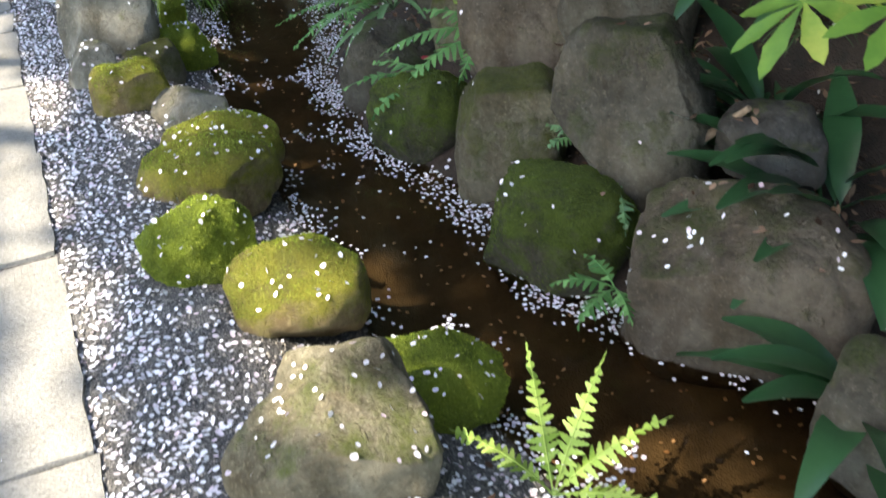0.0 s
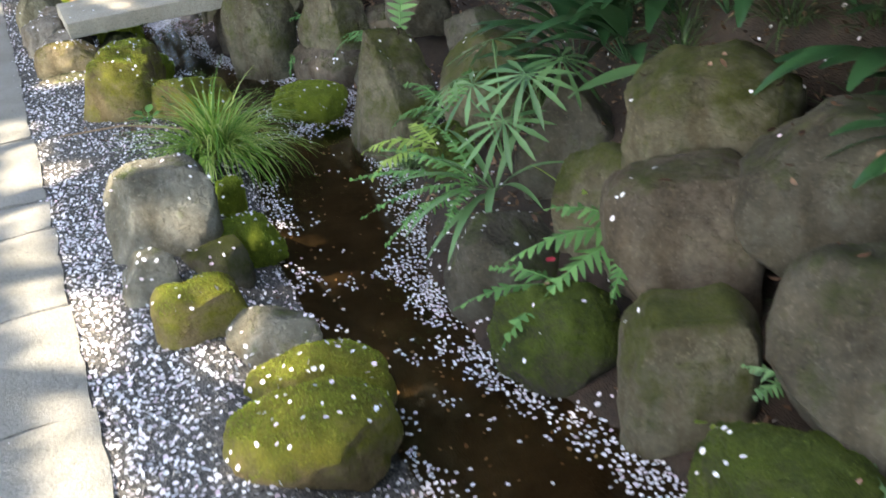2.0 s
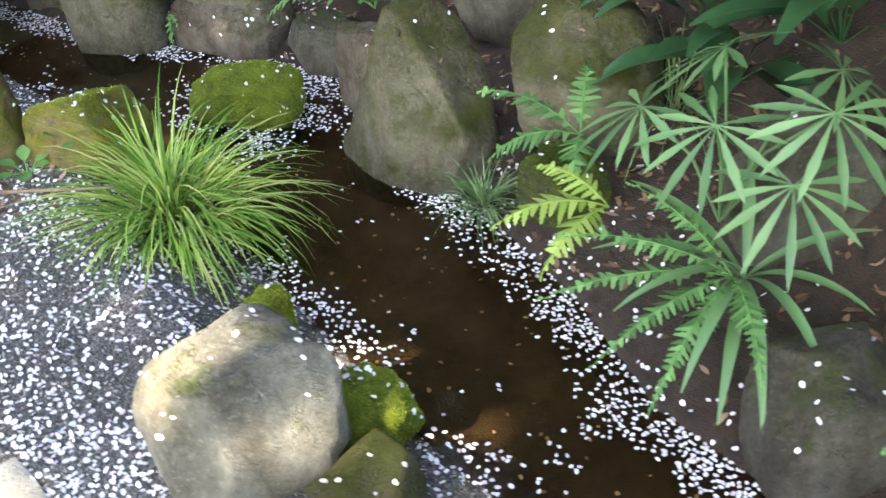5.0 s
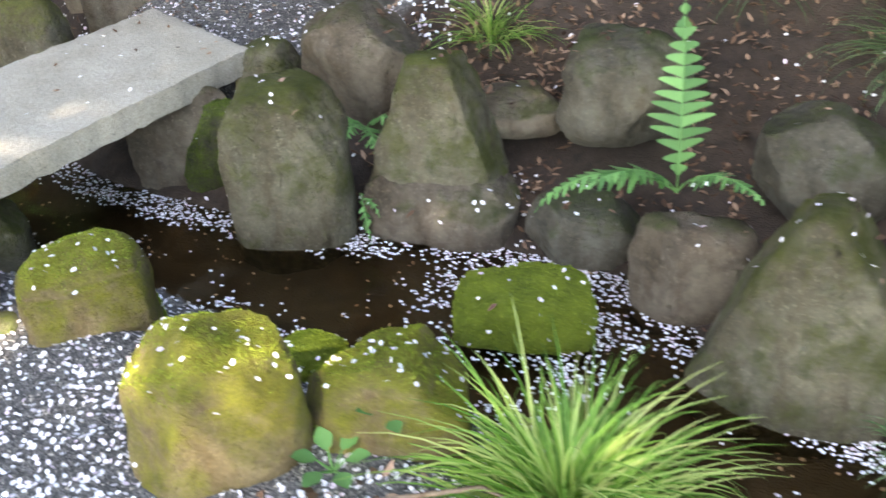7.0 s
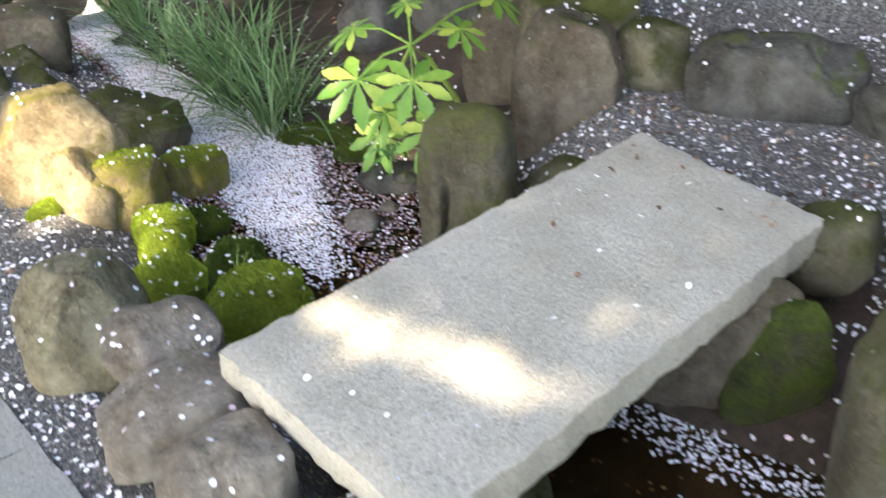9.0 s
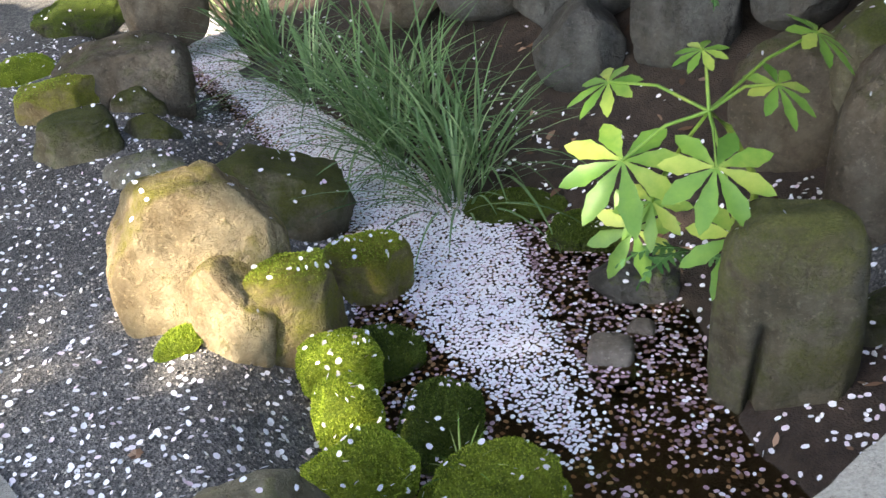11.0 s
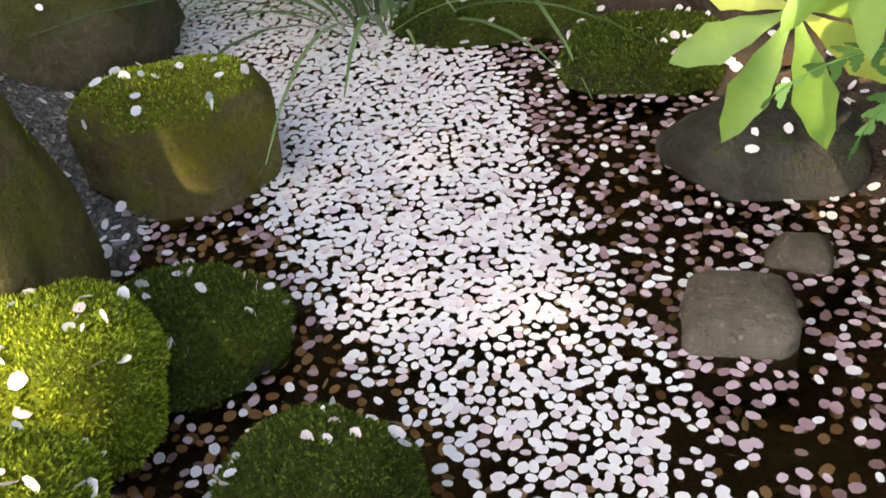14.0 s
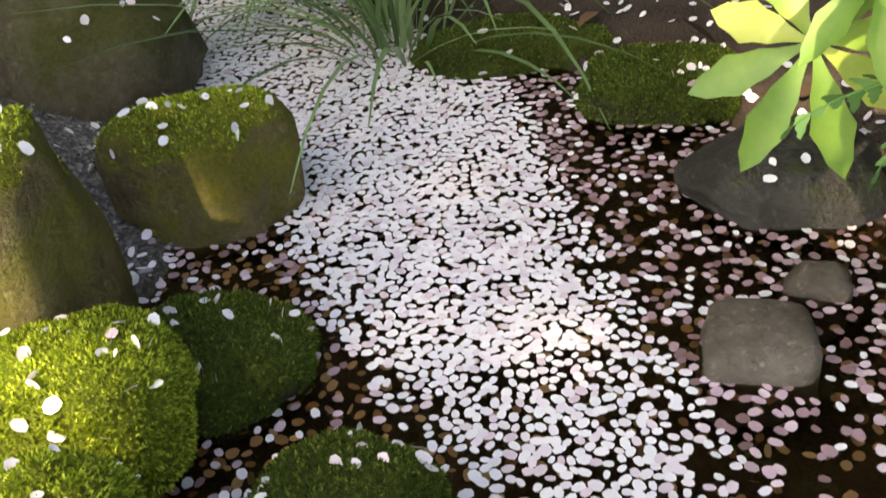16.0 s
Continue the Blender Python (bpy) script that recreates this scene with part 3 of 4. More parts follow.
boulder(0.37, 5.85, 0.26, 0.54, 0.40, 0.47, -33, BROWN, 8, 0.6, faces=((0.6, 0, 0.8, 0.78), (-0.62, -0.6, -0.4, 0.52), (-0.5, 0, 0.85, 0.85)))
boulder(-0.10, 5.47, -0.02, 0.50, 0.36, 0.68, -28, OLIVE, 8, 0.5, faces=((-0.7, 0, 0.7, 0.92), (0.1, -0.9, 0.3, 0.78), (0.75, 0, 0.6, 0.98)))
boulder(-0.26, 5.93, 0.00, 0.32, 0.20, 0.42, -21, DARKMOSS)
boulder(-0.34, 6.06, 0.02, 0.54, 0.27, 0.43, -19, BROWN)
boulder(0.45, 5.28, 0.06, 0.58, 0.36, 0.64, -41, OLIVE, 7, 0.6, faces=((0.85, 0, 0.5, 0.62), (-0.88, 0, 0.45, 0.66), (0.1, -0.9, 0.35, 0.7)))
boulder(0.43, 5.20, -0.02, 0.62, 0.38, 0.28, -41, BROWN, 8, 0.5, faces=((0.8, 0, 0.6, 0.85), (0, -0.8, 0.6, 0.7)))
boulder(1.09, 4.97, 0.40, 0.50, 0.36, 0.37, -37, GREYD)
boulder(1.48, 4.29, 0.30, 0.52, 0.36, 0.34, -50, GREYD, 8, 0.6, faces=((0.5, 0, 0.85, 0.72), (-0.1, -0.8, 0.55, 0.75)))
boulder(0.94, 3.79, -0.04, 0.66, 0.40, 0.75, -52, OLIVE, 8, 0.62, faces=((0.72, 0, 0.66, 0.66), (-0.84, 0, 0.5, 0.6), (-0.55, -0.75, 0.35, 0.66), (0.35, -0.85, 0.35, 0.72)))
boulder(0.84, 5.32, 0.30, 0.38, 0.27, 0.15, -31, BROWN)
boulder(0.81, 4.77, 0.0, 0.46, 0.30, 0.24, -35, GREYD, 8, 0.6)
boulder(0.93, 4.30, 0.0, 0.44, 0.28, 0.36, -43, BROWN, 8, 0.6)
boulder(0.37, 4.47, -0.03, 0.50, 0.38, 0.24, -31, MOSS, 5, 0.7)
boulder(1.50, 3.52, 0.22, 0.60, 0.44, 0.46, -46, OLIVE, 7, 0.66, faces=((-0.3, -0.6, 0.75, 0.75),))
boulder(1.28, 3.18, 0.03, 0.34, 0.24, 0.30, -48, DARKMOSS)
boulder(1.84, 2.64, 0.15, 0.50, 0.40, 0.54, -12, GREYD, 7, 0.75, faces=((0.7, 0, 0.7, 0.78), (-0.75, 0, 0.65, 0.72), (0.0, -0.85, 0.5, 0.78)))
boulder(1.91, 2.02, 0.12, 0.39, 0.28, 0.50, -16, OLIVE)
boulder(2.11, 1.56, 0.22, 0.54, 0.42, 0.52, -7, BROWN, 8, 0.5, faces=((-0.72, -0.3, -0.55, 0.66), (0.1, -0.85, 0.45, 0.78), (-0.6, 0, 0.8, 0.98)))
boulder(2.28, 1.90, 0.60, 0.62, 0.46, 0.40, -10, OLIVE, 7, 0.62, faces=((-0.7, 0, 0.7, 0.85), (0.6, 0, 0.8, 0.88)))
boulder(2.53, 1.43, 0.50, 0.54, 0.40, 0.44, -16, GREYD, 7, 0.55, faces=((-0.6, 0, 0.8, 0.66), (0.0, -0.85, 0.5, 0.75)))
boulder(2.46, 0.77, 0.12, 0.56, 0.44, 0.66, -18, GREYD, 7, 0.62, faces=((0.72, 0, 0.68, 0.82), (-0.6, -0.3, -0.72, 0.42), (-0.2, -0.75, 0.6, 0.72), (0.7, 0, -0.7, 0.8)))
boulder(2.06, 1.12, -0.03, 0.44, 0.32, 0.52, -8, OLIVE, 8, 0.5, faces=((-0.62, 0, 0.78, 0.88), (0.1, -0.9, 0.4, 0.76)))
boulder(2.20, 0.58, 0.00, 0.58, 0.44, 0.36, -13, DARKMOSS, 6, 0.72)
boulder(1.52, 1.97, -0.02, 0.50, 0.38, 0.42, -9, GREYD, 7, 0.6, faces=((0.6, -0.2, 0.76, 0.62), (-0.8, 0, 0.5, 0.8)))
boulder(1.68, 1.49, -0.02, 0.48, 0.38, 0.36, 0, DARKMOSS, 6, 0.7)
boulder(2.73, 0.17, -0.02, 0.74, 0.50, 0.52, -17, BROWN, 6, 0.75, faces=((-0.5, -0.3, 0.8, 0.85),))
boulder(2.96, -0.43, 0.00, 0.37, 0.26, 0.40, -28, GREYD)
boulder(2.87, 0.55, 0.35, 0.35, 0.25, 0.22, -17, DARK)
boulder(1.49, 3.64, 0.40, 0.34, 0.27, 0.16, -5, OLIVE)

# ---- stone bridge and paving ----
def slab_mesh(name, corners, top, thick, material, parent=None, step=0.035, rough=0.006, seed=1, bevel=0.014):
    """A slab over four plan corners (in turn), with worn, chipped arrises and an uneven face."""
    r = np.random.default_rng(seed)
    a, b, c, d = [np.array(p, float) for p in corners]
    n = max(3, int(np.linalg.norm(b - a) / step))
    m = max(3, int(np.linalg.norm(d - a) / step))
    us, vs = np.linspace(0, 1, n + 1), np.linspace(0, 1, m + 1)
    verts, idx, faces = [], {}, []
    for i, u in enumerate(us):
        for j, v in enumerate(vs):
            p = a * (1 - u) * (1 - v) + b * u * (1 - v) + c * u * v + d * (1 - u) * v
            edge = i in (0, n) or j in (0, m)
            z = top + r.normal() * rough * 0.35 - (bevel * r.uniform(0.5, 1.3) if edge else 0)
            if edge:
                p = p + r.normal(size=2) * rough
            idx[i, j] = len(verts)
            verts.append((p[0], p[1], z))
    for i in range(n):
        for j in range(m):
            faces.append((idx[i, j], idx[i + 1, j], idx[i + 1, j + 1], idx[i, j + 1]))
    rim = [(i, 0) for i in range(n)] + [(n, j) for j in range(m)] + [(i, m) for i in range(n, 0, -1)] + [(0, j) for j in range(m, 0, -1)]
    mid = (a + b + c + d) / 4
    rings = [[idx[k] for k in rim]]
    for dz, grow in ((-0.3, 1.006), (-0.65, 1.004), (-1.0, 0.99)):
        ring = []
        for k in rim:
            x, y, _ = verts[idx[k]]
            q = mid + (np.array((x, y)) - mid) * grow + r.normal(size=2) * rough * 0.7
            ring.append(len(verts))
            verts.append((q[0], q[1], top + dz * thick + r.normal() * rough * 0.6))
        rings.append(ring)
    for lo, hi in zip(rings[:-1], rings[1:]):
        for k in range(len(rim)):
            q = (k + 1) % len(rim)
            faces.append((lo[q], lo[k], hi[k], hi[q]))
    faces.append(tuple(rings[-1][::-1]))
    return mesh_object(name, verts, faces, material, parent, True, 38)


bridge = slab_mesh("stone_bridge", [(-1.44, 5.37), (-0.02, 6.14), (-0.27, 6.86), (-1.79, 6.09)], 0.512, 0.115, GRANITE, rough=0.0035, seed=4, bevel=0.006)
tagged(bridge, "pale rough granite slab bridging the stream on boulders", "bridge")

# the path: flagstones laid left of a straight edge
EDGE_A, EDGE_B = np.array((1.83, -2.24)), np.array((-2.79, 7.21))
ALONG = (EDGE_B - EDGE_A) / np.linalg.norm(EDGE_B - EDGE_A)
OUT = np.array((-ALONG[1], ALONG[0]))
pavement = new("pavement")
tagged(pavement, "path of worn grey rectangular flagstones", "pavement", kind="structure")
r_flag = np.random.default_rng(11)
for col, (o0, o1) in enumerate(((0.0, 0.62), (0.635, 1.2), (1.215, 1.8))):
    s = -2.6 + 0.3 * col
    while s < 13.5:
        length = r_flag.choice([0.38, 0.52, 0.66, 0.8])
        p = EDGE_A + ALONG * (s + 0.006)
        q = EDGE_A + ALONG * (s + length - 0.006)
        jit = r_flag.normal(size=(4, 2)) * 0.008
        lift = r_flag.normal() * 0.004
        slab_mesh("flagstone", [p + OUT * o0 + jit[0], q + OUT * o0 + jit[1], q + OUT * o1 + jit[2], p + OUT * o1 + jit[3]][::-1],
                  0.22 + lift, 0.08, FLAG, pavement, 0.09, 0.004, int(s * 100) + col * 7 + 900, 0.01)
        s += length + 0.004

# ---- fallen petals ----
bpy.context.view_layer.update()
deps = bpy.context.evaluated_depsgraph_get()
ring = np.array([(math.cos(a) * (1.0 if k else 0.82), math.sin(a) * 0.72) for k, a in enumerate(np.linspace(0, 2 * np.pi, 9)[:-1])])


def thin(pts, gap):
    seen, keep = {}, []
    for i, p in enumerate(pts):
        c = (int(p[0] // gap), int(p[1] // gap))
        if all(np.hypot(*(p - q)) > gap for dx in (-1, 0, 1) for dy in (-1, 0, 1) for q in seen.get((c[0] + dx, c[1] + dy), ())):
            seen.setdefault(c, []).append(p)
            keep.append(i)
    return pts[keep]


def petal_mesh(name, places, normals, material, tilt, size=0.0098, label=""):
    n = len(places)
    r = np.random.default_rng(n)
    nr = np.asarray(normals) + r.normal(size=(n, 3)) * tilt
    nr /= np.linalg.norm(nr, axis=1)[:, None]
    t1 = np.cross(nr, r.normal(size=(n, 3)))
    t1 /= np.linalg.norm(t1, axis=1)[:, None]
    t2 = np.cross(nr, t1)
    sc = (size * r.uniform(0.75, 1.2, n))[:, None, None]
    cup = r.uniform(-0.1, 0.25, n)[:, None, None]
    rim = t1[:, None] * ring[None, :, :1] + t2[:, None] * ring[None, :, 1:] * r.uniform(0.8, 1.1, n)[:, None, None] + nr[:, None] * cup
    verts = np.concatenate([np.asarray(places)[:, None] + rim * sc, np.asarray(places)[:, None]], 1).reshape(-1, 3)
    base = np.arange(n)[:, None] * 9
    faces = np.concatenate([np.stack([base[:, 0] + 8, base[:, 0] + k, base[:, 0] + (k + 1) % 8], 1) for k in range(8)])
    return tagged(mesh_object(name, verts, faces.tolist(), material, None, True), label, "petals", kind="stuff")


r_pet = np.random.default_rng(5)
RAFT = np.array([(-1.4, 7.1), (-1.46, 7.43), (-1.49, 7.63), (-1.51, 7.88), (-1.5, 8.2), (-1.72, 8.6), (-1.98, 9.7), (-2.4, 10.8)])
cand = np.c_[r_pet.uniform(-3.2, 4.4, 1100000), r_pet.uniform(-2.6, 12, 1100000)]
cand = np.concatenate([cand[cand[:, 1] < 6.75], np.c_[r_pet.uniform(-3.0, -0.7, 420000), r_pet.uniform(6.75, 11, 420000)]])
cand = cand[in_stream(cand)]
dl, dr, draft = to_line(cand, LEFT_BANK), to_line(cand, RIGHT_BANK), to_line(cand, RAFT)
clump = ripple(cand, 5.5) * 0.5 + ripple(cand[:, ::-1], 13) * 0.5
up = cand[:, 1] > 6.75
wide = np.interp(cand[:, 1], [7.05, 7.25, 7.4, 7.65, 7.9, 8.2, 8.6, 9.7, 11], [0.02, 0.06, 0.11, 0.145, 0.2, 0.2, 0.18, 0.21, 0.3])
east = cand[:, 0] > np.interp(cand[:, 1], RAFT[:, 1], RAFT[:, 0])
dens_up = 1.0 * smooth01(1.55 - draft / wide) + np.where(east, 0.25, 0.12) * smooth01((cand[:, 1] - 6.7) / 0.5) * (0.75 + 0.45 * clump) + 0.03
dens_down = 0.85 * smooth01(1.25 - dr / 0.17) * (0.55 + 0.7 * clump) + 0.42 * smooth01(1.1 - dl / 0.16) * smooth01(0.3 + clump * 1.5) + 0.3 * smooth01(clump * 3.0 - 1.35) + 0.002
isle = np.hypot(cand[:, 0] - 0.37, cand[:, 1] - 4.47)
dens_down += 0.4 * smooth01(1.3 - isle / 0.45) * smooth01(0.5 + clump)
keep = r_pet.uniform(size=len(cand)) < np.where(up, dens_up ** 1.4 * 0.7, dens_down * 0.9)
floaters = thin(cand[keep], 0.0104)
stray = (to_line(floaters, RAFT) > 1.1 * np.interp(floaters[:, 1], [7.0, 7.9, 9.7], [0.1, 0.2, 0.21])) & (floaters[:, 1] > 6.75) & (r_pet.uniform(size=len(floaters)) < 0.78)
wet_ones = floaters[stray]
under = cand[up & (cand[:, 1] > 7.5) & (draft < wide * 0.95) & (r_pet.uniform(size=len(cand)) < 0.5)]
under = thin(under, 0.0118)
petal_mesh("petals_beneath", np.c_[under, np.full(len(under), 0.0004)], np.tile((0, 0, 1.0), (len(under), 1)), PETAL, 0.02, 0.0088, "lower layer of wet cherry petals in the drift")
floaters = floaters[~stray]
petal_mesh("petals_waterlogged", np.c_[wet_ones, np.full(len(wet_ones), 0.0012)], np.tile((0, 0, 1.0), (len(wet_ones), 1)), WET_PETAL, 0.06, 0.0085, "pink waterlogged cherry petals at the water's edge")
petal_mesh("petals_afloat", np.c_[floaters, np.full(len(floaters), 0.0015)], np.tile((0, 0, 1.0), (len(floaters), 1)), PETAL, 0.05, 0.0084, "pale pink cherry petals drifting on the stream")
sunk = cand[(r_pet.uniform(size=len(cand)) < np.where(up, 0.8 + 2.4 * smooth01(1.4 - dl / 0.26), 0.15 + 0.25 * smooth01(1.2 - dr / 0.3)) * 0.04)]
sunk = thin(sunk, 0.015)
sunk_z = np.where(sunk[:, 1] > 6.75, -0.012, ground_height(sunk) + 0.012)
petal_mesh("petals_sunken", np.c_[sunk, sunk_z], np.tile((0, 0, 1.0), (len(sunk), 1)), OLD_PETAL, 0.25, 0.0085, "brown sodden petals on the stream bed")

land = np.c_[r_pet.uniform(-3.6, 3.4, 330000), r_pet.uniform(-2.4, 10.5, 330000)]
land = land[~in_stream(land)]
dl, dr = to_line(land, LEFT_BANK), to_line(land, RIGHT_BANK)
edge = -((land - EDGE_A) @ OUT)
lump = ripple(land, 3.1) * 0.5 + ripple(land[:, ::-1] + 3, 8) * 0.5
dens = np.where(dl < dr, np.where(edge > 0, (0.85 * smooth01(1.25 - edge / 0.3) * smooth01((3.4 - land[:, 1]) / 2 + 0.25) + np.where(land[:, 1] < 4.9, 0.62, 0.42) * (0.75 + 0.6 * lump)), 0.012 + 0.2 * smooth01(1 + edge / 0.05)),
                0.16 * smooth01(1 - dr / 0.6) * (0.6 + lump) + 0.012)
dens = np.where((land[:, 1] > 6.2) & (dl < dr), dens * np.where(land[:, 1] < 7.3, 0.8, 0.45) + 0.3 * smooth01(1 - dl / 0.2), dens)
yard = np.hypot((land[:, 0] - 0.62) * 0.75, (land[:, 1] - 7.0) * 0.95)
dens = np.where((dr < dl) & (yard < 1.1), 0.1 + 0.3 * smooth01((yard - 0.45) / 0.4) * (0.7 + 0.5 * lump), dens)
land = thin(land[r_pet.uniform(size=len(land)) < dens], 0.0118)
on_stones = np.c_[r_pet.uniform(-2.2, 2.6, 40000), r_pet.uniform(-0.5, 8.4, 40000)]
land = np.concatenate([land, on_stones[in_stream(on_stones)]])
spots, ups = [], []
for x, y in land:
    hit, place, normal, _, ob, _ = scene.ray_cast(deps, Vector((x, y, 1.5)), Vector((0, 0, -1)))
    if not hit or ob.name.startswith("water"):
        continue
    if ob.name.startswith("boulder") and (normal.z < 0.45 or random.random() < 0.8):
        continue
    if ob.name.startswith("stone_bridge") and random.random() < 0.985:
        continue
    spots.append(place + normal * 0.004)
    ups.append(normal)
petal_mesh("petals_fallen", np.array(spots), np.array(ups), PETAL, 0.32, label="pale pink cherry petals strewn over gravel and stones")


# ---- loose grit ----
PEBBLE = plain_material("grit_stones", [(0.1, (0.035, 0.034, 0.033)), (0.5, (0.13, 0.122, 0.112)), (0.9, (0.4, 0.36, 0.3))], 30.0, 0.85, 0, 0.3, 0.85)
grit = np.c_[r_pet.uniform(-3.4, 2.4, 150000), r_pet.uniform(-1.6, 9.6, 150000)]
grit = grit[~in_stream(grit)]
off = -((grit - EDGE_A) @ OUT)
near_left = to_line(grit, LEFT_BANK) < to_line(grit, RIGHT_BANK)
court = np.hypot((grit[:, 0] - 0.62) * 0.75, (grit[:, 1] - 7.0) * 0.95) < 0.85
grit = grit[(near_left & (off > 0.0)) | court]
gn = len(grit)
octa = np.array([(1, 0, 0), (0, 1, 0), (-1, 0, 0), (0, -1, 0), (0, 0, 0.75), (0, 0, -0.6)])
turns = r_pet.uniform(0, 6.28, gn)
shape = octa[None] * (r_pet.uniform(0.003, 0.0075, gn)[:, None, None] * r_pet.uniform(0.7, 1.2, (gn, 1, 3)))
gv = np.stack([shape[..., 0] * np.cos(turns)[:, None] - shape[..., 1] * np.sin(turns)[:, None], shape[..., 0] * np.sin(turns)[:, None] + shape[..., 1] * np.cos(turns)[:, None], shape[..., 2]], -1)
gv += np.c_[grit, ground_height(grit) + 0.001][:, None]
tri8 = np.array([(0, 1, 4), (1, 2, 4), (2, 3, 4), (3, 0, 4), (1, 0, 5), (2, 1, 5), (3, 2, 5), (0, 3, 5)])
tagged(mesh_object("grit", gv.reshape(-1, 3), (tri8[None] + np.arange(gn)[:, None, None] * 6).reshape(-1, 3).tolist(), PEBBLE), "loose grey and tan grit over the ground", "gravel", kind="stuff")

# ---- dead leaves on the bank ----
def litter(n, cx, cy, rx, ry, size, seed):
    r = np.random.default_rng(seed)
    bag = Bag()
    for _ in range(n):
        x, y = cx + r.normal() * rx, cy + r.normal() * ry
        hit, place, normal, _, ob, _ = scene.ray_cast(deps, Vector((x, y, 2.6)), Vector((0, 0, -1)))
        if not hit or ob.name.startswith("water") or normal.z < 0.4 or (ob.name.startswith("boulder") and r.uniform() < 0.9):
            continue
        blade(bag, place + Vector((0, 0, 0.008)), r.uniform(0, 6.28), r.normal() * 0.35, size * r.uniform(0.6, 1.3), size * 0.45, r.normal() * 0.8, 3, 0.45)
    return tagged(bag.done("leaf_litter", LITTER), "dry brown fallen leaves scattered over the bank", "leaf litter", kind="stuff")


litter(2400, 0.85, 5.5, 0.38, 0.4, 0.045, 1)
litter(3600, 1.85, 4.0, 0.5, 1.0, 0.043, 2)
litter(2200, 2.8, 1.1, 0.35, 0.9, 0.043, 3)
litter(420, 0.25, 7.25, 0.5, 0.4, 0.035, 4)
litter(60, -0.5, 3.9, 0.18, 0.15, 0.05, 5)
litter(260, -0.3, 9.0, 0.8, 0.5, 0.06, 6)

# ---- plants ----
def tuft(x, y, z, n, length, width, spread, droop, material, name, label, seed, base=0.05, lean=None):
    """A clump of narrow blades."""
    r = np.random.default_rng(seed)
    if z > 0.4:
        z = float(ground_height([(x, y)])[0]) - 0.01
    bag = Bag()
    for _ in range(n):
        a = r.uniform(0, 6.283) if lean is None else lean + r.normal() * 1.7
        out = r.uniform(0, 1) ** 0.7
        lift = 1.5 - spread * out + r.normal() * 0.22
        blade(bag, (x + math.cos(a) * base * out, y + math.sin(a) * base * out, z), a + r.normal() * 0.55, lift,
              length * r.uniform(0.35, 1.12), width * r.uniform(0.7, 1.2), droop * r.uniform(0.5, 1.3), 6, 0.25, 0.25)
    clump = new(name)
    tagged(clump, label, "grass")
    tagged(bag.done("foliage", material, clump), kind="stuff")
    return clump


def fern(x, y, z, fronds, material, label, seed, pinnae=16):
    """fronds: rows of heading, lift, length, droop, width in degrees and metres. Each frond is a part."""
    r = np.random.default_rng(seed)
    crown = new("fern")
    crown.location = (x, y, z)
    tagged(crown, label, "fern")
    for heading, lift, length, droop, width in fronds:
        bag = Bag()
        h, ang = radians(heading), radians(lift)
        hv = np.array((math.cos(h), math.sin(h), 0.0))
        side = np.array((-hv[1], hv[0], 0.0))
        p, pts = np.zeros(3), []
        for i in range(pinnae + 1):
            pts.append((p.copy(), ang))
            p = p + (hv * math.cos(ang) + np.array((0, 0, 1.0)) * math.sin(ang)) * length / pinnae
            ang -= radians(droop) / pinnae
        tube(bag, [q for q, _ in pts], list(np.linspace(0.0035, 0.0008, len(pts))), 4)
        for i in range(2, pinnae + 1):
            q, a = pts[i]
            u = i / pinnae
            w = width * (min(1, (u - 0.05) / 0.3) if u < 0.35 else (1 - u) / 0.65 * 0.95 + 0.05)
            for sgn in (-1, 1):
                d = side * sgn * 0.9 + hv * 0.42 * math.cos(a) + np.array((0, 0, 0.42 * math.sin(a)))
                tip = q + d * w + np.array((0, 0, -0.16 * w + r.normal() * 0.01))
                steps = max(4, 2 * int(w / 0.011))
                lie = hv * math.cos(a) + np.array((0, 0, math.sin(a)))
                strip = []
                for k in range(steps + 1):
                    f = k / steps
                    half = length / pinnae * 0.6 * (1 - f) ** 0.55 * (1.0 if k % 2 else 0.62) + 0.0006
                    c = q + (tip - q) * f - np.array((0, 0, 0.1 * w * f * f))
                    strip += [c - lie * half, c + lie * half * 0.9]
                bag.put(strip, [(2 * k, 2 * k + 1, 2 * k + 3, 2 * k + 2) for k in range(steps)])
        bag.done("frond", material, crown)
    return crown


def broad_leaf(bag, root, heading, lift, length, width, droop, shape=0.5):
    blade(bag, root, heading, lift, length, width, droop, 9, shape, 0.3)


def leafy(name, x, y, z, leaves, material, label, category, stem=0.35, shape=0.5):
    """leaves: rows of heading, lift, stalk length, leaf length, width, droop (degrees, metres). Each leaf is a part."""
    plant = new(name)
    plant.location = (x, y, z)
    tagged(plant, label, category)
    for heading, lift, stalk, length, width, droop in leaves:
        h, a = radians(heading), radians(lift)
        end = np.array((math.cos(h) * math.cos(a), math.sin(h) * math.cos(a), math.sin(a))) * stalk
        bag = Bag()
        if stalk > 0.02:
            tube(bag, [(0, 0, 0), end * 0.5, end], [0.005, 0.004, 0.003], 5)
        broad_leaf(bag, end, h, a - radians(15), length, width, radians(droop), shape)
        bag.done("leaf", material, plant)
    return plant


def palmate(bag, centre, normal, up, lobes, span, length, width, droop):
    """A hand-shaped leaf: lobes fan out over span degrees about the way 'up'."""
    nrm = Vector(normal).normalized()
    u = (Vector(up) - nrm * Vector(up).dot(nrm)).normalized()
    s = nrm.cross(u)
    for k in range(lobes):
        a = radians(-span / 2 + span * k / (lobes - 1))
        d = u * math.cos(a) + s * math.sin(a)
        e = nrm.cross(d)
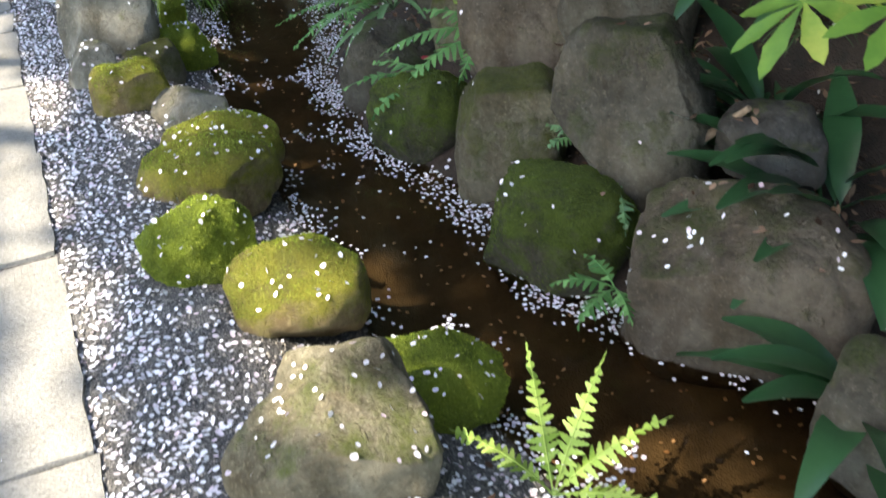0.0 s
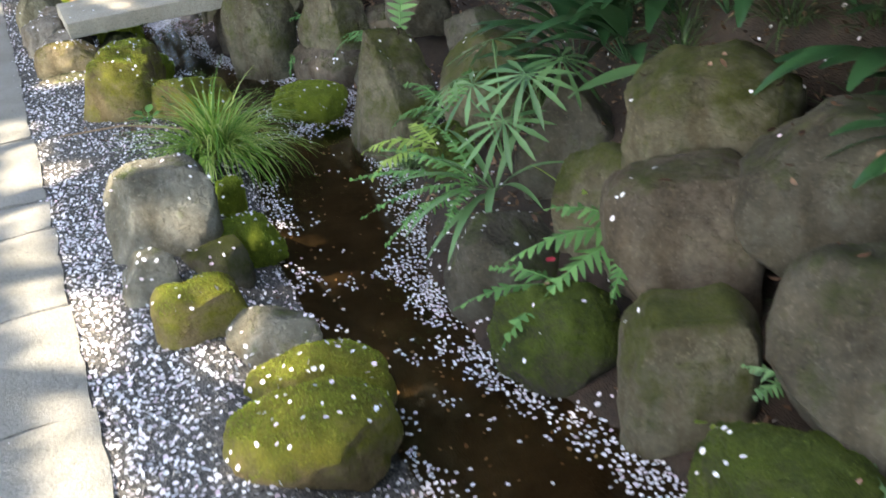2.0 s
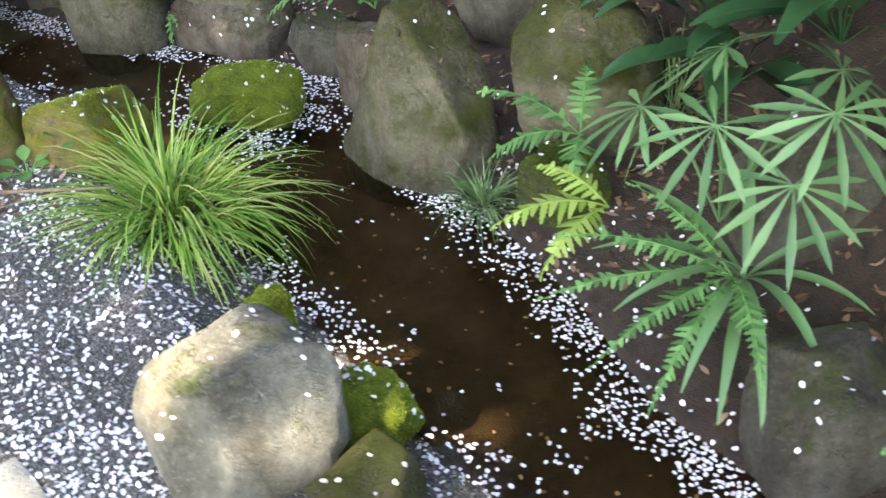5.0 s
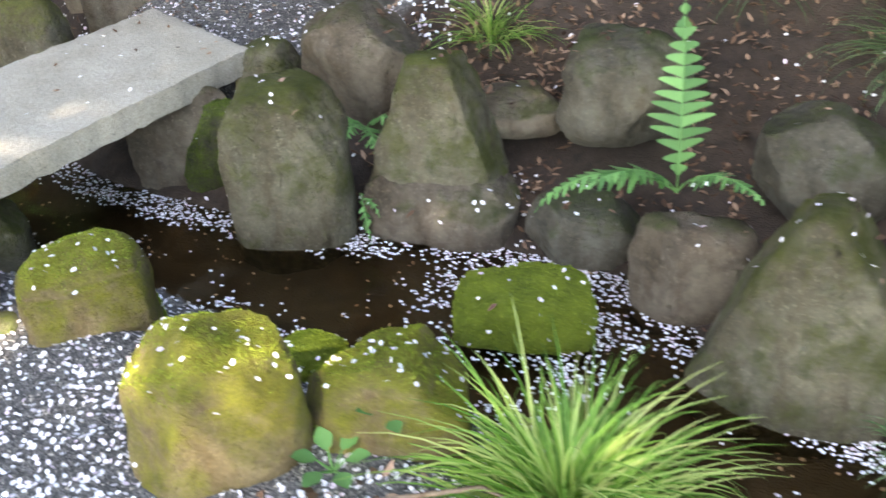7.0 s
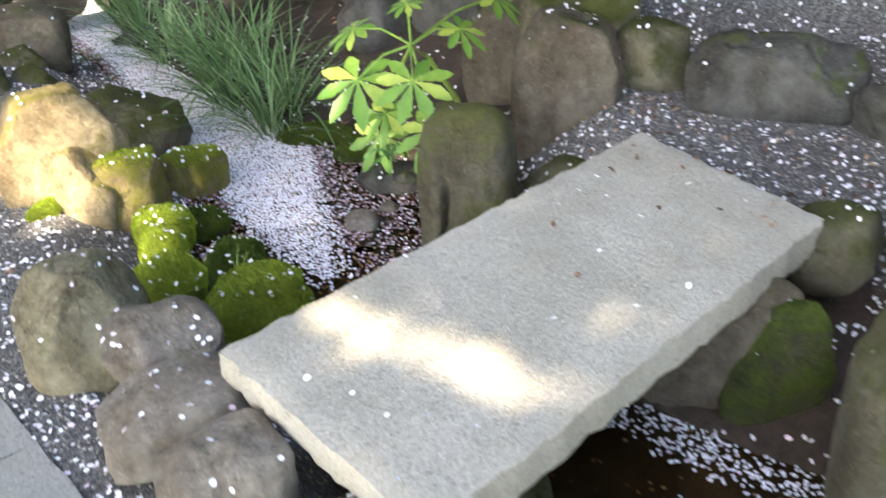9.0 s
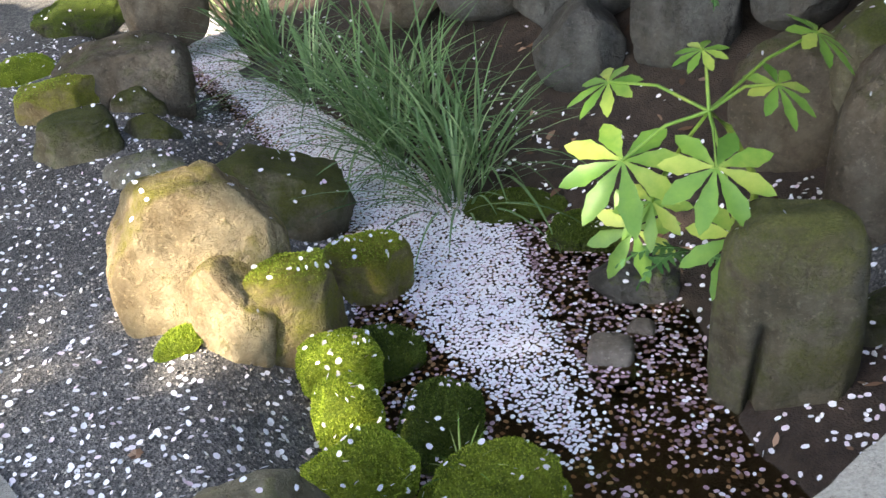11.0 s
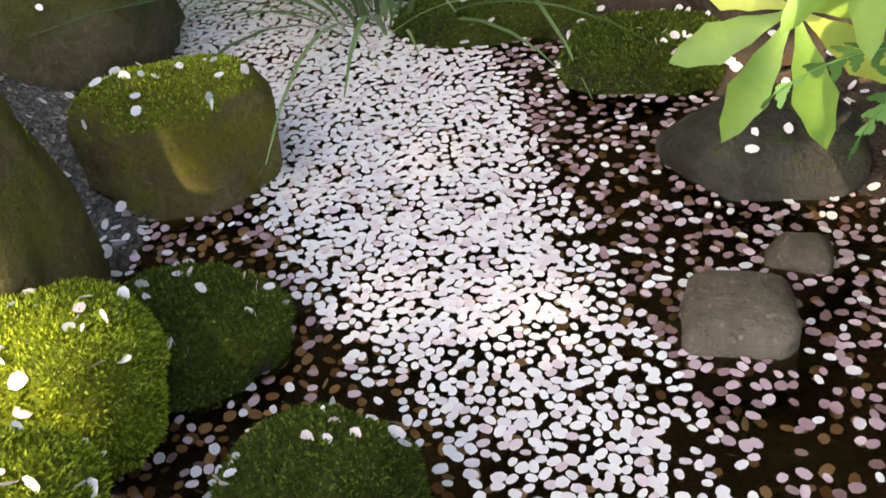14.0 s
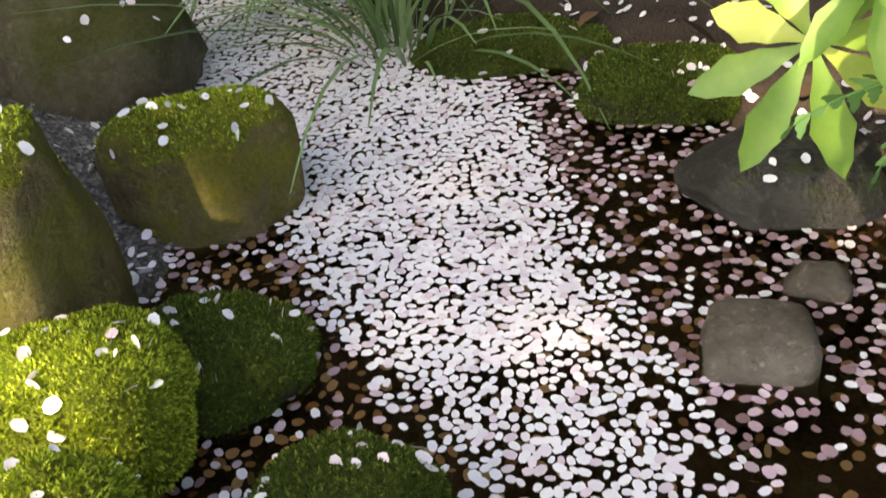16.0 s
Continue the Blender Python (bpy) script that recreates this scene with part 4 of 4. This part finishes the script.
        L = length * (1 - 0.32 * abs(a) / radians(span / 2)) * random.uniform(0.9, 1.06)
        verts = []
        segs = 8
        for i in range(segs + 1):
            t = i / segs
            w = width * (0.13 + 0.87 * smooth01(np.array(t / 0.66)) if t < 0.66 else max(0.02, (1 - (t - 0.66) / 0.34) ** 0.6)) * 0.5
            tooth = 1 + (0.1 if i % 2 else -0.06) * (t > 0.3)
            p = Vector(centre) + d * L * t - nrm * droop * L * t * t
            verts += [p - e * w * tooth, p - nrm * w * 0.22, p + e * w * tooth]
        faces = []
        for i in range(segs):
            faces += [(3 * i, 3 * i + 1, 3 * i + 4, 3 * i + 3), (3 * i + 1, 3 * i + 2, 3 * i + 5, 3 * i + 4)]
        bag.put([tuple(v) for v in verts], faces)


tuft(-0.02, 3.62, 0.12, 720, 0.52, 0.0095, 1.15, 1.9, GRASS, "sedge_clump", "arching clump of fine green sedge beside the gravel", 21, 0.15)
tuft(1.05, 3.37, 0.03, 150, 0.26, 0.006, 1.0, 1.5, RUSH, "sedge_clump", "small dark green sedge tuft at the water's edge", 22, 0.04)
for k, (x, y, z, n, tall) in enumerate(((-1.43, 8.42, -0.03, 85, 0.66), (-1.3, 8.6, 0.0, 70, 0.62), (-1.58, 8.78, -0.02, 80, 0.68), (-1.42, 8.95, 0.02, 75, 0.7), (-1.68, 9.1, -0.02, 80, 0.7), (-1.5, 9.3, 0.03, 70, 0.7), (-1.86, 9.55, -0.02, 80, 0.66), (-2.0, 10.0, 0.0, 70, 0.66), (-2.15, 10.4, 0.02, 70, 0.66))):
    tuft(x, y, z, n, tall, 0.012, 0.75, 1.15, RUSH, "rush_clump", "tall loose green rush clump at the stream's edge", 123 + k, 0.09, 2.6)
tuft(0.95, 5.75, 0.5, 160, 0.3, 0.008, 0.9, 1.4, GRASS, "sedge_clump", "loose green grass tuft on the leafy bank", 27, 0.08)
tuft(1.95, 4.3, 0.85, 240, 0.4, 0.006, 1.0, 1.6, RUSH, "sedge_clump", "fine dark sedge hanging over the bank", 28, 0.1)
tuft(1.75, 3.3, 0.6, 200, 0.38, 0.006, 1.0, 1.6, RUSH, "sedge_clump", "fine dark sedge hanging over the bank", 29, 0.1)
tuft(-1.72, 6.98, 0.1, 22, 0.16, 0.005, 0.7, 0.9, GRASS, "grass_sprig", "thin green grass sprig growing from moss", 30, 0.03)

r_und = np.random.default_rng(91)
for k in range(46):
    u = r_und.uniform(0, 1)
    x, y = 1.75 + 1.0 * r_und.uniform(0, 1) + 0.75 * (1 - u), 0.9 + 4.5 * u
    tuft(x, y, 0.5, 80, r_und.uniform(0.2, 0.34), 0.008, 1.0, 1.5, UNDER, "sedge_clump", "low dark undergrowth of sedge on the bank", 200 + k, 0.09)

fern(0.97, 4.47, 0.36, [(60, 80, 0.66, 22, 0.13), (155, 42, 0.55, 100, 0.1), (172, 58, 0.42, 95, 0.085), (-80, 62, 0.4, 90, 0.085)], FERN, "tall green fern growing between dark boulders", 1, 16)
fern(0.25, 5.52, 0.33, [(-140, 45, 0.24, 80, 0.06), (-100, 30, 0.24, 90, 0.06), (-60, 55, 0.22, 70, 0.05), (170, 50, 0.2, 70, 0.05)], FERN, "small green fern in a crevice between boulders", 2, 11)
fern(0.13, 5.33, 0.16, [(-100, -30, 0.2, 40, 0.03), (-80, 10, 0.14, 60, 0.03)], FERN, "small green fern hanging at the waterline", 3, 9)
fern(1.3, 3.1, 0.42, [(125, 35, 0.42, 60, 0.08), (160, 20, 0.35, 80, 0.08), (-120, 30, 0.3, 80, 0.07), (60, 55, 0.3, 60, 0.07)], FERN, "pale green fern leaning over the stream", 4, 15)
fern(1.25, 2.78, 0.36, [(170, 30, 0.38, 70, 0.09), (-150, 25, 0.36, 70, 0.08), (120, 40, 0.3, 70, 0.08)], FERN_LIME, "light green young fern on the bank", 5, 13)
fern(1.43, 2.38, 0.34, [(172, 25, 0.56, 45, 0.055), (-165, 18, 0.52, 50, 0.055), (-145, 12, 0.5, 55, 0.055), (150, 35, 0.5, 50, 0.055), (-110, 25, 0.42, 60, 0.055), (120, 50, 0.4, 50, 0.05)], FERN, "bright green fern with toothed fronds over the water", 6, 24)
fern(2.0, 1.66, 0.42, [(-175, 22, 0.5, 60, 0.1), (-150, 10, 0.46, 55, 0.1), (160, 40, 0.36, 60, 0.09), (-115, 15, 0.36, 60, 0.08)], FERN, "green fern spreading over a mossy boulder", 7, 14)
fern(1.72, 1.62, 0.26, [(-170, 20, 0.4, 50, 0.075), (-130, 15, 0.36, 50, 0.075), (150, 25, 0.3, 50, 0.07)], FERN, "green fern spreading over a mossy boulder", 8, 12)
fern(2.12, -0.62, 0.14, [(105, 62, 0.36, 12, 0.05), (55, 58, 0.36, 18, 0.05), (20, 45, 0.34, 40, 0.05), (150, 40, 0.3, 50, 0.05), (-20, 30, 0.32, 45, 0.05)], FERN_LIME, "sunlit yellow-green fern fronds unrolling", 9, 16)
fern(2.35, 0.18, 0.16, [(180, 35, 0.2, 60, 0.06), (-130, 20, 0.2, 60, 0.06), (120, 40, 0.17, 60, 0.05), (-80, 25, 0.18, 60, 0.05)], FERN, "small bright green fern at the boulder's foot", 10, 9)
fern(2.3, 0.92, 0.3, [(-150, 25, 0.15, 60, 0.045), (150, 35, 0.14, 60, 0.045), (-60, 30, 0.14, 60, 0.045)], PALM, "grey-green fern in a wall crevice", 11, 9)
fern(2.4, 0.55, 0.28, [(-160, 25, 0.18, 60, 0.05), (140, 35, 0.16, 60, 0.05), (-90, 15, 0.2, 60, 0.05), (60, 40, 0.15, 60, 0.045)], PALM, "grey-green fern on a mossy stone", 12, 9)
fern(-0.28, 8.75, 0.55, [(-120, 30, 0.3, 70, 0.06), (170, 40, 0.3, 70, 0.06), (-60, 40, 0.25, 70, 0.06)], FERN, "green fern beneath the boulder wall", 13, 12)
fern(-0.95, 7.45, 0.28, [(-150, 30, 0.24, 60, 0.05), (-60, 20, 0.26, 80, 0.05), (170, 25, 0.22, 70, 0.05)], FERN, "dark green fern under the fatsia", 14, 11)

leafy("strap_plant", 1.5, 2.42, 0.28, [(h, l, 0.0, L, 0.035, d) for h, l, L, d in ((-170, 60, 0.5, 75), (-140, 48, 0.52, 80), (-115, 40, 0.55, 85), (-95, 55, 0.5, 90), (160, 62, 0.48, 70), (120, 66, 0.45, 60), (-60, 60, 0.4, 80), (-20, 66, 0.4, 60), (60, 70, 0.42, 50), (-128, 25, 0.5, 50), (-150, 72, 0.4, 40))], PALM, "clump of glossy green strap-shaped leaves", "plant")
leafy("strap_plant", 1.86, 2.08, 0.3, [(h, l, 0.0, L, 0.03, d) for h, l, L, d in ((-170, 78, 0.34, 30), (-100, 74, 0.3, 30), (20, 74, 0.26, 30))], FERN_LIME, "upright bright green strap leaves between boulders", "plant")

palm = new("fan_palm")
palm.location = (1.56, 2.66, 0.3)
tagged(palm, "young fan palm with split green leaves", "palm")
for dx, dy, dz, yaw, tip in ((-0.12, -0.1, 0.42, 200, 0.2), (0.1, -0.28, 0.5, 250, 0.25), (-0.02, 0.05, 0.56, 120, 0.2), (0.25, -0.1, 0.5, 320, 0.25), (-0.2, 0.16, 0.36, 160, 0.25), (0.0, -0.3, 0.32, 240, 0.3)):
    bag = Bag()
    tube(bag, [(0, 0, 0), (dx * 0.4, dy * 0.4, dz * 0.6), (dx, dy, dz)], [0.006, 0.005, 0.004], 5)
    palmate(bag, (dx, dy, dz), (math.cos(radians(yaw)) * 0.45, math.sin(radians(yaw)) * 0.45, 0.9), (math.cos(radians(yaw)), math.sin(radians(yaw)), -0.1), 11, 270, 0.27, 0.026, tip)
    bag.done("leaf", PALM, palm)

r_asp = np.random.default_rng(31)
for x, y, z, n, turn in ((2.92, 0.78, 0.6, 15, -170), (3.05, 0.5, 0.7, 15, -170), (3.0, 1.25, 0.8, 13, -165), (2.95, 1.75, 0.9, 13, -160), (3.2, 1.45, 1.0, 12, -160), (2.35, 3.05, 0.8, 12, -150), (2.6, 2.5, 0.95, 12, -150), (1.95, 3.4, 0.7, 9, -150), (2.75, 3.3, 1.2, 9, -140), (3.05, 0.35, 0.72, 13, -165), (3.0, -0.25, 0.62, 12, -165), (3.3, 1.0, 1.1, 9, -165), (2.35, 3.9, 0.95, 8, -150), (2.1, 3.45, 0.75, 10, -160), (2.75, 2.85, 1.05, 12, -160), (3.3, 2.0, 1.15, 10, -160), (2.15, 2.98, 0.7, 11, -140), (2.5, 2.6, 0.9, 11, -160), (1.92, 3.2, 0.6, 8, -140), (2.9, 2.2, 1.1, 10, -160), (3.0, 2.9, 1.2, 10, -150)):
    leafy("aspidistra", x, y, float(ground_height([(x, y)])[0]) - 0.02, [(turn + r_asp.normal() * 60, r_asp.uniform(38, 78), 0.16, r_asp.uniform(0.38, 0.55), r_asp.uniform(0.09, 0.12), r_asp.uniform(40, 95)) for _ in range(n)],
          BROAD, "dark green aspidistra with broad arching leaves", "plant")
leafy("broad_sapling", 1.82, 2.34, 0.7, [(20, 30, 0.04, 0.42, 0.11, 20)], PALM, "single broad pale green leaf on a stalk", "plant")
leafy("shrub_seedling", 2.46, 0.55, 1.08, [(a, l, st * 0.75, 0.075, 0.028, 45) for a, l, st in ((0, 30, 0.06), (60, 40, 0.08), (120, 35, 0.06), (180, 30, 0.08), (240, 40, 0.06), (300, 35, 0.08), (30, 70, 0.16), (150, 70, 0.17), (270, 68, 0.16), (200, 80, 0.2), (340, 15, 0.05), (90, 75, 0.2))], FERN, "young evergreen seedling with green leaves", "plant", shape=0.55)
leafy("herb", -0.5, 3.98, 0.2, [(a, l, 0.06, 0.07, 0.05, 40) for a, l in ((-90, 40), (-30, 50), (30, 45), (90, 60), (150, 45), (210, 40))], FERN, "small green broad-leaved herb among moss stones", "plant")
leafy("herb", -0.33, 4.02, 0.27, [(a, l, 0.05, 0.06, 0.045, 40) for a, l in ((-90, 40), (0, 50), (100, 45), (180, 60))], FERN, "small green broad-leaved herb among moss stones", "plant")
leafy("herb", 2.1, 0.98, 0.12, [(a, l, 0.03, 0.05, 0.03, 40) for a, l in ((-90, 40), (-150, 50), (30, 45), (100, 60))], FERN_LIME, "tiny lime green seedling at the stone's foot", "plant")

fatsia = new("fatsia")
fatsia.location = (-0.78, 7.5, 0.2)
tagged(fatsia, "fatsia with large lobed yellow-green leaves", "plant")
bag = Bag()
NODE = (-0.17, -0.1, 0.53)
tube(bag, [(0, 0, -0.05), (0.02, -0.03, 0.25), (-0.1, -0.07, 0.46), NODE], [0.012, 0.011, 0.009, 0.008], 7)
bag.done("stem", STALK, fatsia)
for (x, y, z), size, yaw, tilt in (((-0.37, -0.04, 0.4), 0.185, 235, 0.55), ((-0.2, -0.22, 0.44), 0.165, 260, 0.6), ((-0.33, 0.18, 0.52), 0.12, 180, 0.4), ((-0.16, -0.02, 0.66), 0.08, 200, 0.2),
                                   ((0.03, -0.06, 0.55), 0.11, 300, 0.5), ((0.22, 0.1, 0.6), 0.13, 330, 0.5), ((-0.14, -0.24, 0.24), 0.15, 250, 0.7), ((-0.26, 0.02, 0.22), 0.12, 215, 0.8), ((-0.28, 0.1, 0.09), 0.15, 235, 1.5)):
    bag = Bag()
    mid = ((NODE[0] + x) / 2, (NODE[1] + y) / 2, (NODE[2] + z) / 2 + 0.03)
    tube(bag, [NODE, mid, (x, y, z)], [0.005, 0.0045, 0.004], 6)
    hx, hy = math.cos(radians(yaw)), math.sin(radians(yaw))
    palmate(bag, (x, y, z), (hx * tilt, hy * tilt, 0.85), (hx, hy, -0.4), 8, 290, size * 1.2, size * 0.33, 0.2)
    bag.done("leaf", FATSIA, fatsia)

fatsia = new("fatsia")
fatsia.location = (3.05, -0.35, 0.55)
tagged(fatsia, "fatsia with sunlit lobed leaves above the bank", "plant")
bag = Bag()
tube(bag, [(0, 0, -0.1), (-0.05, 0.05, 0.3), (-0.12, 0.1, 0.55)], [0.012, 0.01, 0.008], 7)
bag.done("stem", STALK, fatsia)
for (x, y, z), size, yaw, tilt in (((-0.36, 0.2, 0.6), 0.17, 200, 0.5), ((-0.22, 0.0, 0.66), 0.16, 250, 0.4), ((0.0, 0.2, 0.7), 0.15, 60, 0.3)):
    bag = Bag()
    tube(bag, [(-0.12, 0.1, 0.55), ((x - 0.12) / 2, (y + 0.1) / 2, (z + 0.55) / 2 + 0.04), (x, y, z)], [0.005, 0.0045, 0.004], 6)
    hx, hy = math.cos(radians(yaw)), math.sin(radians(yaw))
    palmate(bag, (x, y, z), (hx * tilt, hy * tilt, 0.85), (hx, hy, -0.4), 8, 290, size * 1.2, size * 0.33, 0.2)
    bag.done("leaf", FATSIA, fatsia)

# fallen camellia, a small brown leaf (the last row), twigs, sunken stones
for x, y, z, s in ((1.69, 1.8, 0.27, 0.022), (-0.82, 6.1, 0.515, 0.014), (-2.47, 7.17, 0.205, 0.02)):
    bag = Bag()
    for k in range(6):
        blade(bag, (x, y, z), k * 1.05, 0.5, s, s * 0.9, 0.8, 3, 0.6)
    tagged(bag.done("fallen_blossom", RED if s > 0.0205 else LITTER), "small fallen red blossom or brown leaf", "blossom")
bag = Bag()
tube(bag, [(-0.95, 3.78, 0.23), (-0.6, 3.85, 0.24), (-0.2, 3.72, 0.235), (-0.05, 3.5, 0.22)], [0.006, 0.008, 0.007, 0.004], 6)
tagged(bag.done("twig", TWIG), "thin dry twig lying on the gravel", "twig")
bag = Bag()
tube(bag, [(2.62, 0.72, 0.28), (2.66, 0.62, 0.42), (2.78, 0.52, 0.58)], [0.014, 0.016, 0.01], 7)
tagged(bag.done("dead_branch", TWIG), "bare dead branch leaning on the bank", "branch")
boulder(-1.19, 7.42, -0.06, 0.14, 0.13, 0.105, -20, WARM, 6, 0.4, faces=((0, -0.2, 0.97, 0.8),))
boulder(-1.07, 7.5, -0.06, 0.09, 0.06, 0.09, -30, WARM, 6, 0.4)

# ---- out-of-view trees added to block the sky and darken water reflections ----
LEAF = plain_material("tree_leaves", [(0.2, (0.014, 0.026, 0.01)), (0.8, (0.035, 0.06, 0.022))], 2.0, 0.5, 0, 0.3, 0.7, 0.2)


def tree(x, y, base, height, spread, n, size, seed, low=0.3):
    r = np.random.default_rng(seed)
    root = new("sky_blocking_tree")
    root.location = (x, y, base)
    tagged(root, "unseen evergreen tree added to block sky and darken reflections", "tree")
    bag = Bag()
    tube(bag, [(0, 0, -0.3), (0.1, 0.05, height * 0.3), (-0.05, 0.1, height * 0.6), (0, 0, height * 0.9)], [0.2, 0.15, 0.1, 0.03], 9)
    for k in range(9):
        a, h = r.uniform(0, 6.28), height * r.uniform(0.3, 0.8)
        tube(bag, [(0, 0, h), (math.cos(a) * spread * 0.4, math.sin(a) * spread * 0.4, h + 0.4), (math.cos(a) * spread * 0.8, math.sin(a) * spread * 0.8, h + 0.5)], [0.07, 0.045, 0.015], 5)
    bag.done("trunk", BARK, root)
    cl = np.c_[r.normal(size=(60, 3))]
    cl /= np.linalg.norm(cl, axis=1)[:, None]
    cl *= r.uniform(0.5, 1.0, 60)[:, None] * (spread, spread, height * (1 - low) / 2)
    cl[:, 2] += height * (1 + low) / 2
    c = cl[r.integers(0, 60, n)] + r.normal(size=(n, 3)) * spread * 0.2
    leaves_at(c, size, r, LEAF, root)


def leaves_at(c, size, r, material, parent):
    n = len(c)
    d = r.normal(size=(n, 3))
    d /= np.linalg.norm(d, axis=1)[:, None]
    e = np.cross(d, r.normal(size=(n, 3)))
    e /= np.linalg.norm(e, axis=1)[:, None]
    s = size * r.uniform(0.6, 1.3, n)[:, None]
    verts = np.stack([c - d * s, c + e * s * 0.42, c + d * s, c - e * s * 0.42], 1).reshape(-1, 3)
    return mesh_object("crown", verts, np.arange(4 * n).reshape(-1, 4).tolist(), material, parent, False)


for k, (x, y, base, h, s) in enumerate(((4.25, 0.7, 1.9, 6, 1.8), (4.2, 2.8, 1.9, 6.5, 1.9), (4.3, 5.0, 1.9, 7, 2.0), (5.6, 7.0, 2.0, 7, 2.0), (3.75, 1.7, 1.5, 5, 1.5), (3.9, -0.5, 1.5, 5, 1.5), (4.2, 8.4, 1.7, 7, 2.0), (1.6, 12.0, 1.2, 9, 2.6), (-2.2, 15.0, 0.9, 12, 3.4), (2.5, 15.5, 1.5, 13, 3.4), (-6.0, 17.5, 0.3, 13, 3.6), (6.5, 11.5, 2.0, 11, 3.0),
                                        (-6.5, 14.0, 0.2, 8, 2.6), (5.6, -2.5, 2.0, 6, 2.0), (-9.5, 10.5, 0.2, 8, 2.6))):
    tree(x, y, base, h, s, 6500, 0.24, 50 + k, 0.1)

# evergreen shrubs added out of view, above head height, to shade the bank
def shading_shrub(x, y, base, boughs, n, seed):
    """boughs: ranges of x and y that the bough ends reach, and of their height over the base."""
    r = np.random.default_rng(seed)
    shrub = new("shading_shrub")
    shrub.location = (x, y, base)
    tagged(shrub, "unseen evergreen shrub added to shade the bank", "shrub")
    (x0, x1), (y0, y1), (z0, z1) = boughs
    ends = np.c_[r.uniform(x0, x1, 46), r.uniform(y0, y1, 46), r.uniform(z0, z1, 46)]
    bag = Bag()
    for end in ends:
        tube(bag, [(0, 0, -0.3), end * (0.35, 0.35, 0.75), end], [0.035, 0.02, 0.006], 5)
    bag.done("branches", BARK, shrub)
    at = ends[r.integers(0, len(ends), n)] + r.normal(size=(n, 3)) * (0.24, 0.28, 0.12)
    leaves_at(at, 0.1, r, LEAF, shrub)


shading_shrub(3.9, 1.2, 1.6, ((-1.7, 0.3), (-2.2, 2.2), (0.25, 1.3)), 17000, 41)
shading_shrub(3.6, 4.4, 1.7, ((-1.9, 0.3), (-1.7, 1.6), (0.2, 1.3)), 16000, 42)
shading_shrub(1.9, 8.6, 1.2, ((-3.2, 0.3), (-1.4, 1.4), (1.5, 2.4)), 13000, 43)

# an unseen cherry added to shade the stream; crown gaps let sun onto chosen spots
def shade_at(p):
    """How closely the crown covers the line from the sun to each ground point."""
    edge = -((p - EDGE_A) @ OUT)
    wob = ripple(p, 2.3) * 0.5 + ripple(p[:, ::-1], 5.2) * 0.5
    cover = np.where(edge < 0, 0.5 + 0.35 * wob, 1.0)
    strip = (p[:, 1] < 4.3) & (p[:, 1] > -4)
    cover = np.where(strip & (edge > 0), np.minimum(cover, smooth01(0.5 + (edge - 0.33 - 0.2 * wob) / 0.24)), cover)
    # gaps left in the crown over the places meant to be sunlit
    for x, y, rx, ry, turn, open_ in ((1.6, 0.18, 0.26, 1.0, 29, 1.0), (0.82, 1.52, 0.25, 0.8, 29, 0.85), (0.2, 3.72, 0.34, 0.34, 0, 0.55), (0.42, 2.6, 0.28, 0.32, 0, 1.0), (-0.875, 6.13, 0.5, 0.087, -45.7, 1.0), (-1.15, 5.2, 0.34, 0.28, 20, 0.75),
                                      (-2.74, 7.72, 0.34, 0.26, 60, 0.85), (-2.06, 7.82, 0.34, 0.32, 0, 1.0), (-1.85, 7.36, 0.16, 0.3, 0, 0.95), (-1.93, 7.98, 0.22, 0.2, 0, 1.0), (-0.67, 7.76, 0.3, 0.24, 20, 0.6), (-0.38, 4.45, 0.45, 0.34, 0, 0.75), (2.35, -0.45, 0.32, 0.32, 0, 0.9)):
        c, s = math.cos(radians(turn)), math.sin(radians(turn))
        u, v = (p[:, 0] - x) * c + (p[:, 1] - y) * s, -(p[:, 0] - x) * s + (p[:, 1] - y) * c
        power = 6 if ry < 0.12 else 2
        inside = smooth01(1.5 - (np.abs(u / rx) ** power + np.abs(v / ry) ** power) ** (1 / power) - (0.25 * wob if power == 2 else 0))
        cover = np.minimum(cover, 1 - open_ * inside)
    return cover


cherry = new("shade_cherry")
cherry.location = (-8.6, -2.2, 0.2)
tagged(cherry, "unseen cherry tree added to shade the stream", "tree")
bag = Bag()
tube(bag, [(0, 0, -0.3), (0.1, 0.1, 2.5), (0.5, 0.4, 5.5), (1.0, 1.0, 8.0), (1.6, 2.2, 10.0)], [0.34, 0.28, 0.22, 0.15, 0.06], 10)
for a in range(0, 360, 40):
    c, s = math.cos(radians(a)), math.sin(radians(a))
    tube(bag, [(0.5, 0.4, 5.5), (0.8 + c * 1.5, 0.8 + s * 1.5, 8.0), (1.0 + c * 3.6, 1.5 + s * 4.5, 9.4)], [0.12, 0.08, 0.02], 6)
bag.done("trunk", BARK, cherry)
# leaves set along sun rays from the ground they are to shade
r_ch = np.random.default_rng(77)
spot = np.c_[r_ch.uniform(-3.6, 3.8, 95000), r_ch.uniform(-2.0, 10.5, 95000)]
spot = spot[r_ch.uniform(size=len(spot)) < shade_at(spot)]
high = r_ch.uniform(8.6, 10.6, len(spot))
crown = np.c_[spot, np.zeros(len(spot))] + np.array(SUN_FROM)[None] * (high / SUN_FROM.z)[:, None]
leaves_at(crown - np.array(cherry.location), 0.105, r_ch, LEAF, cherry)
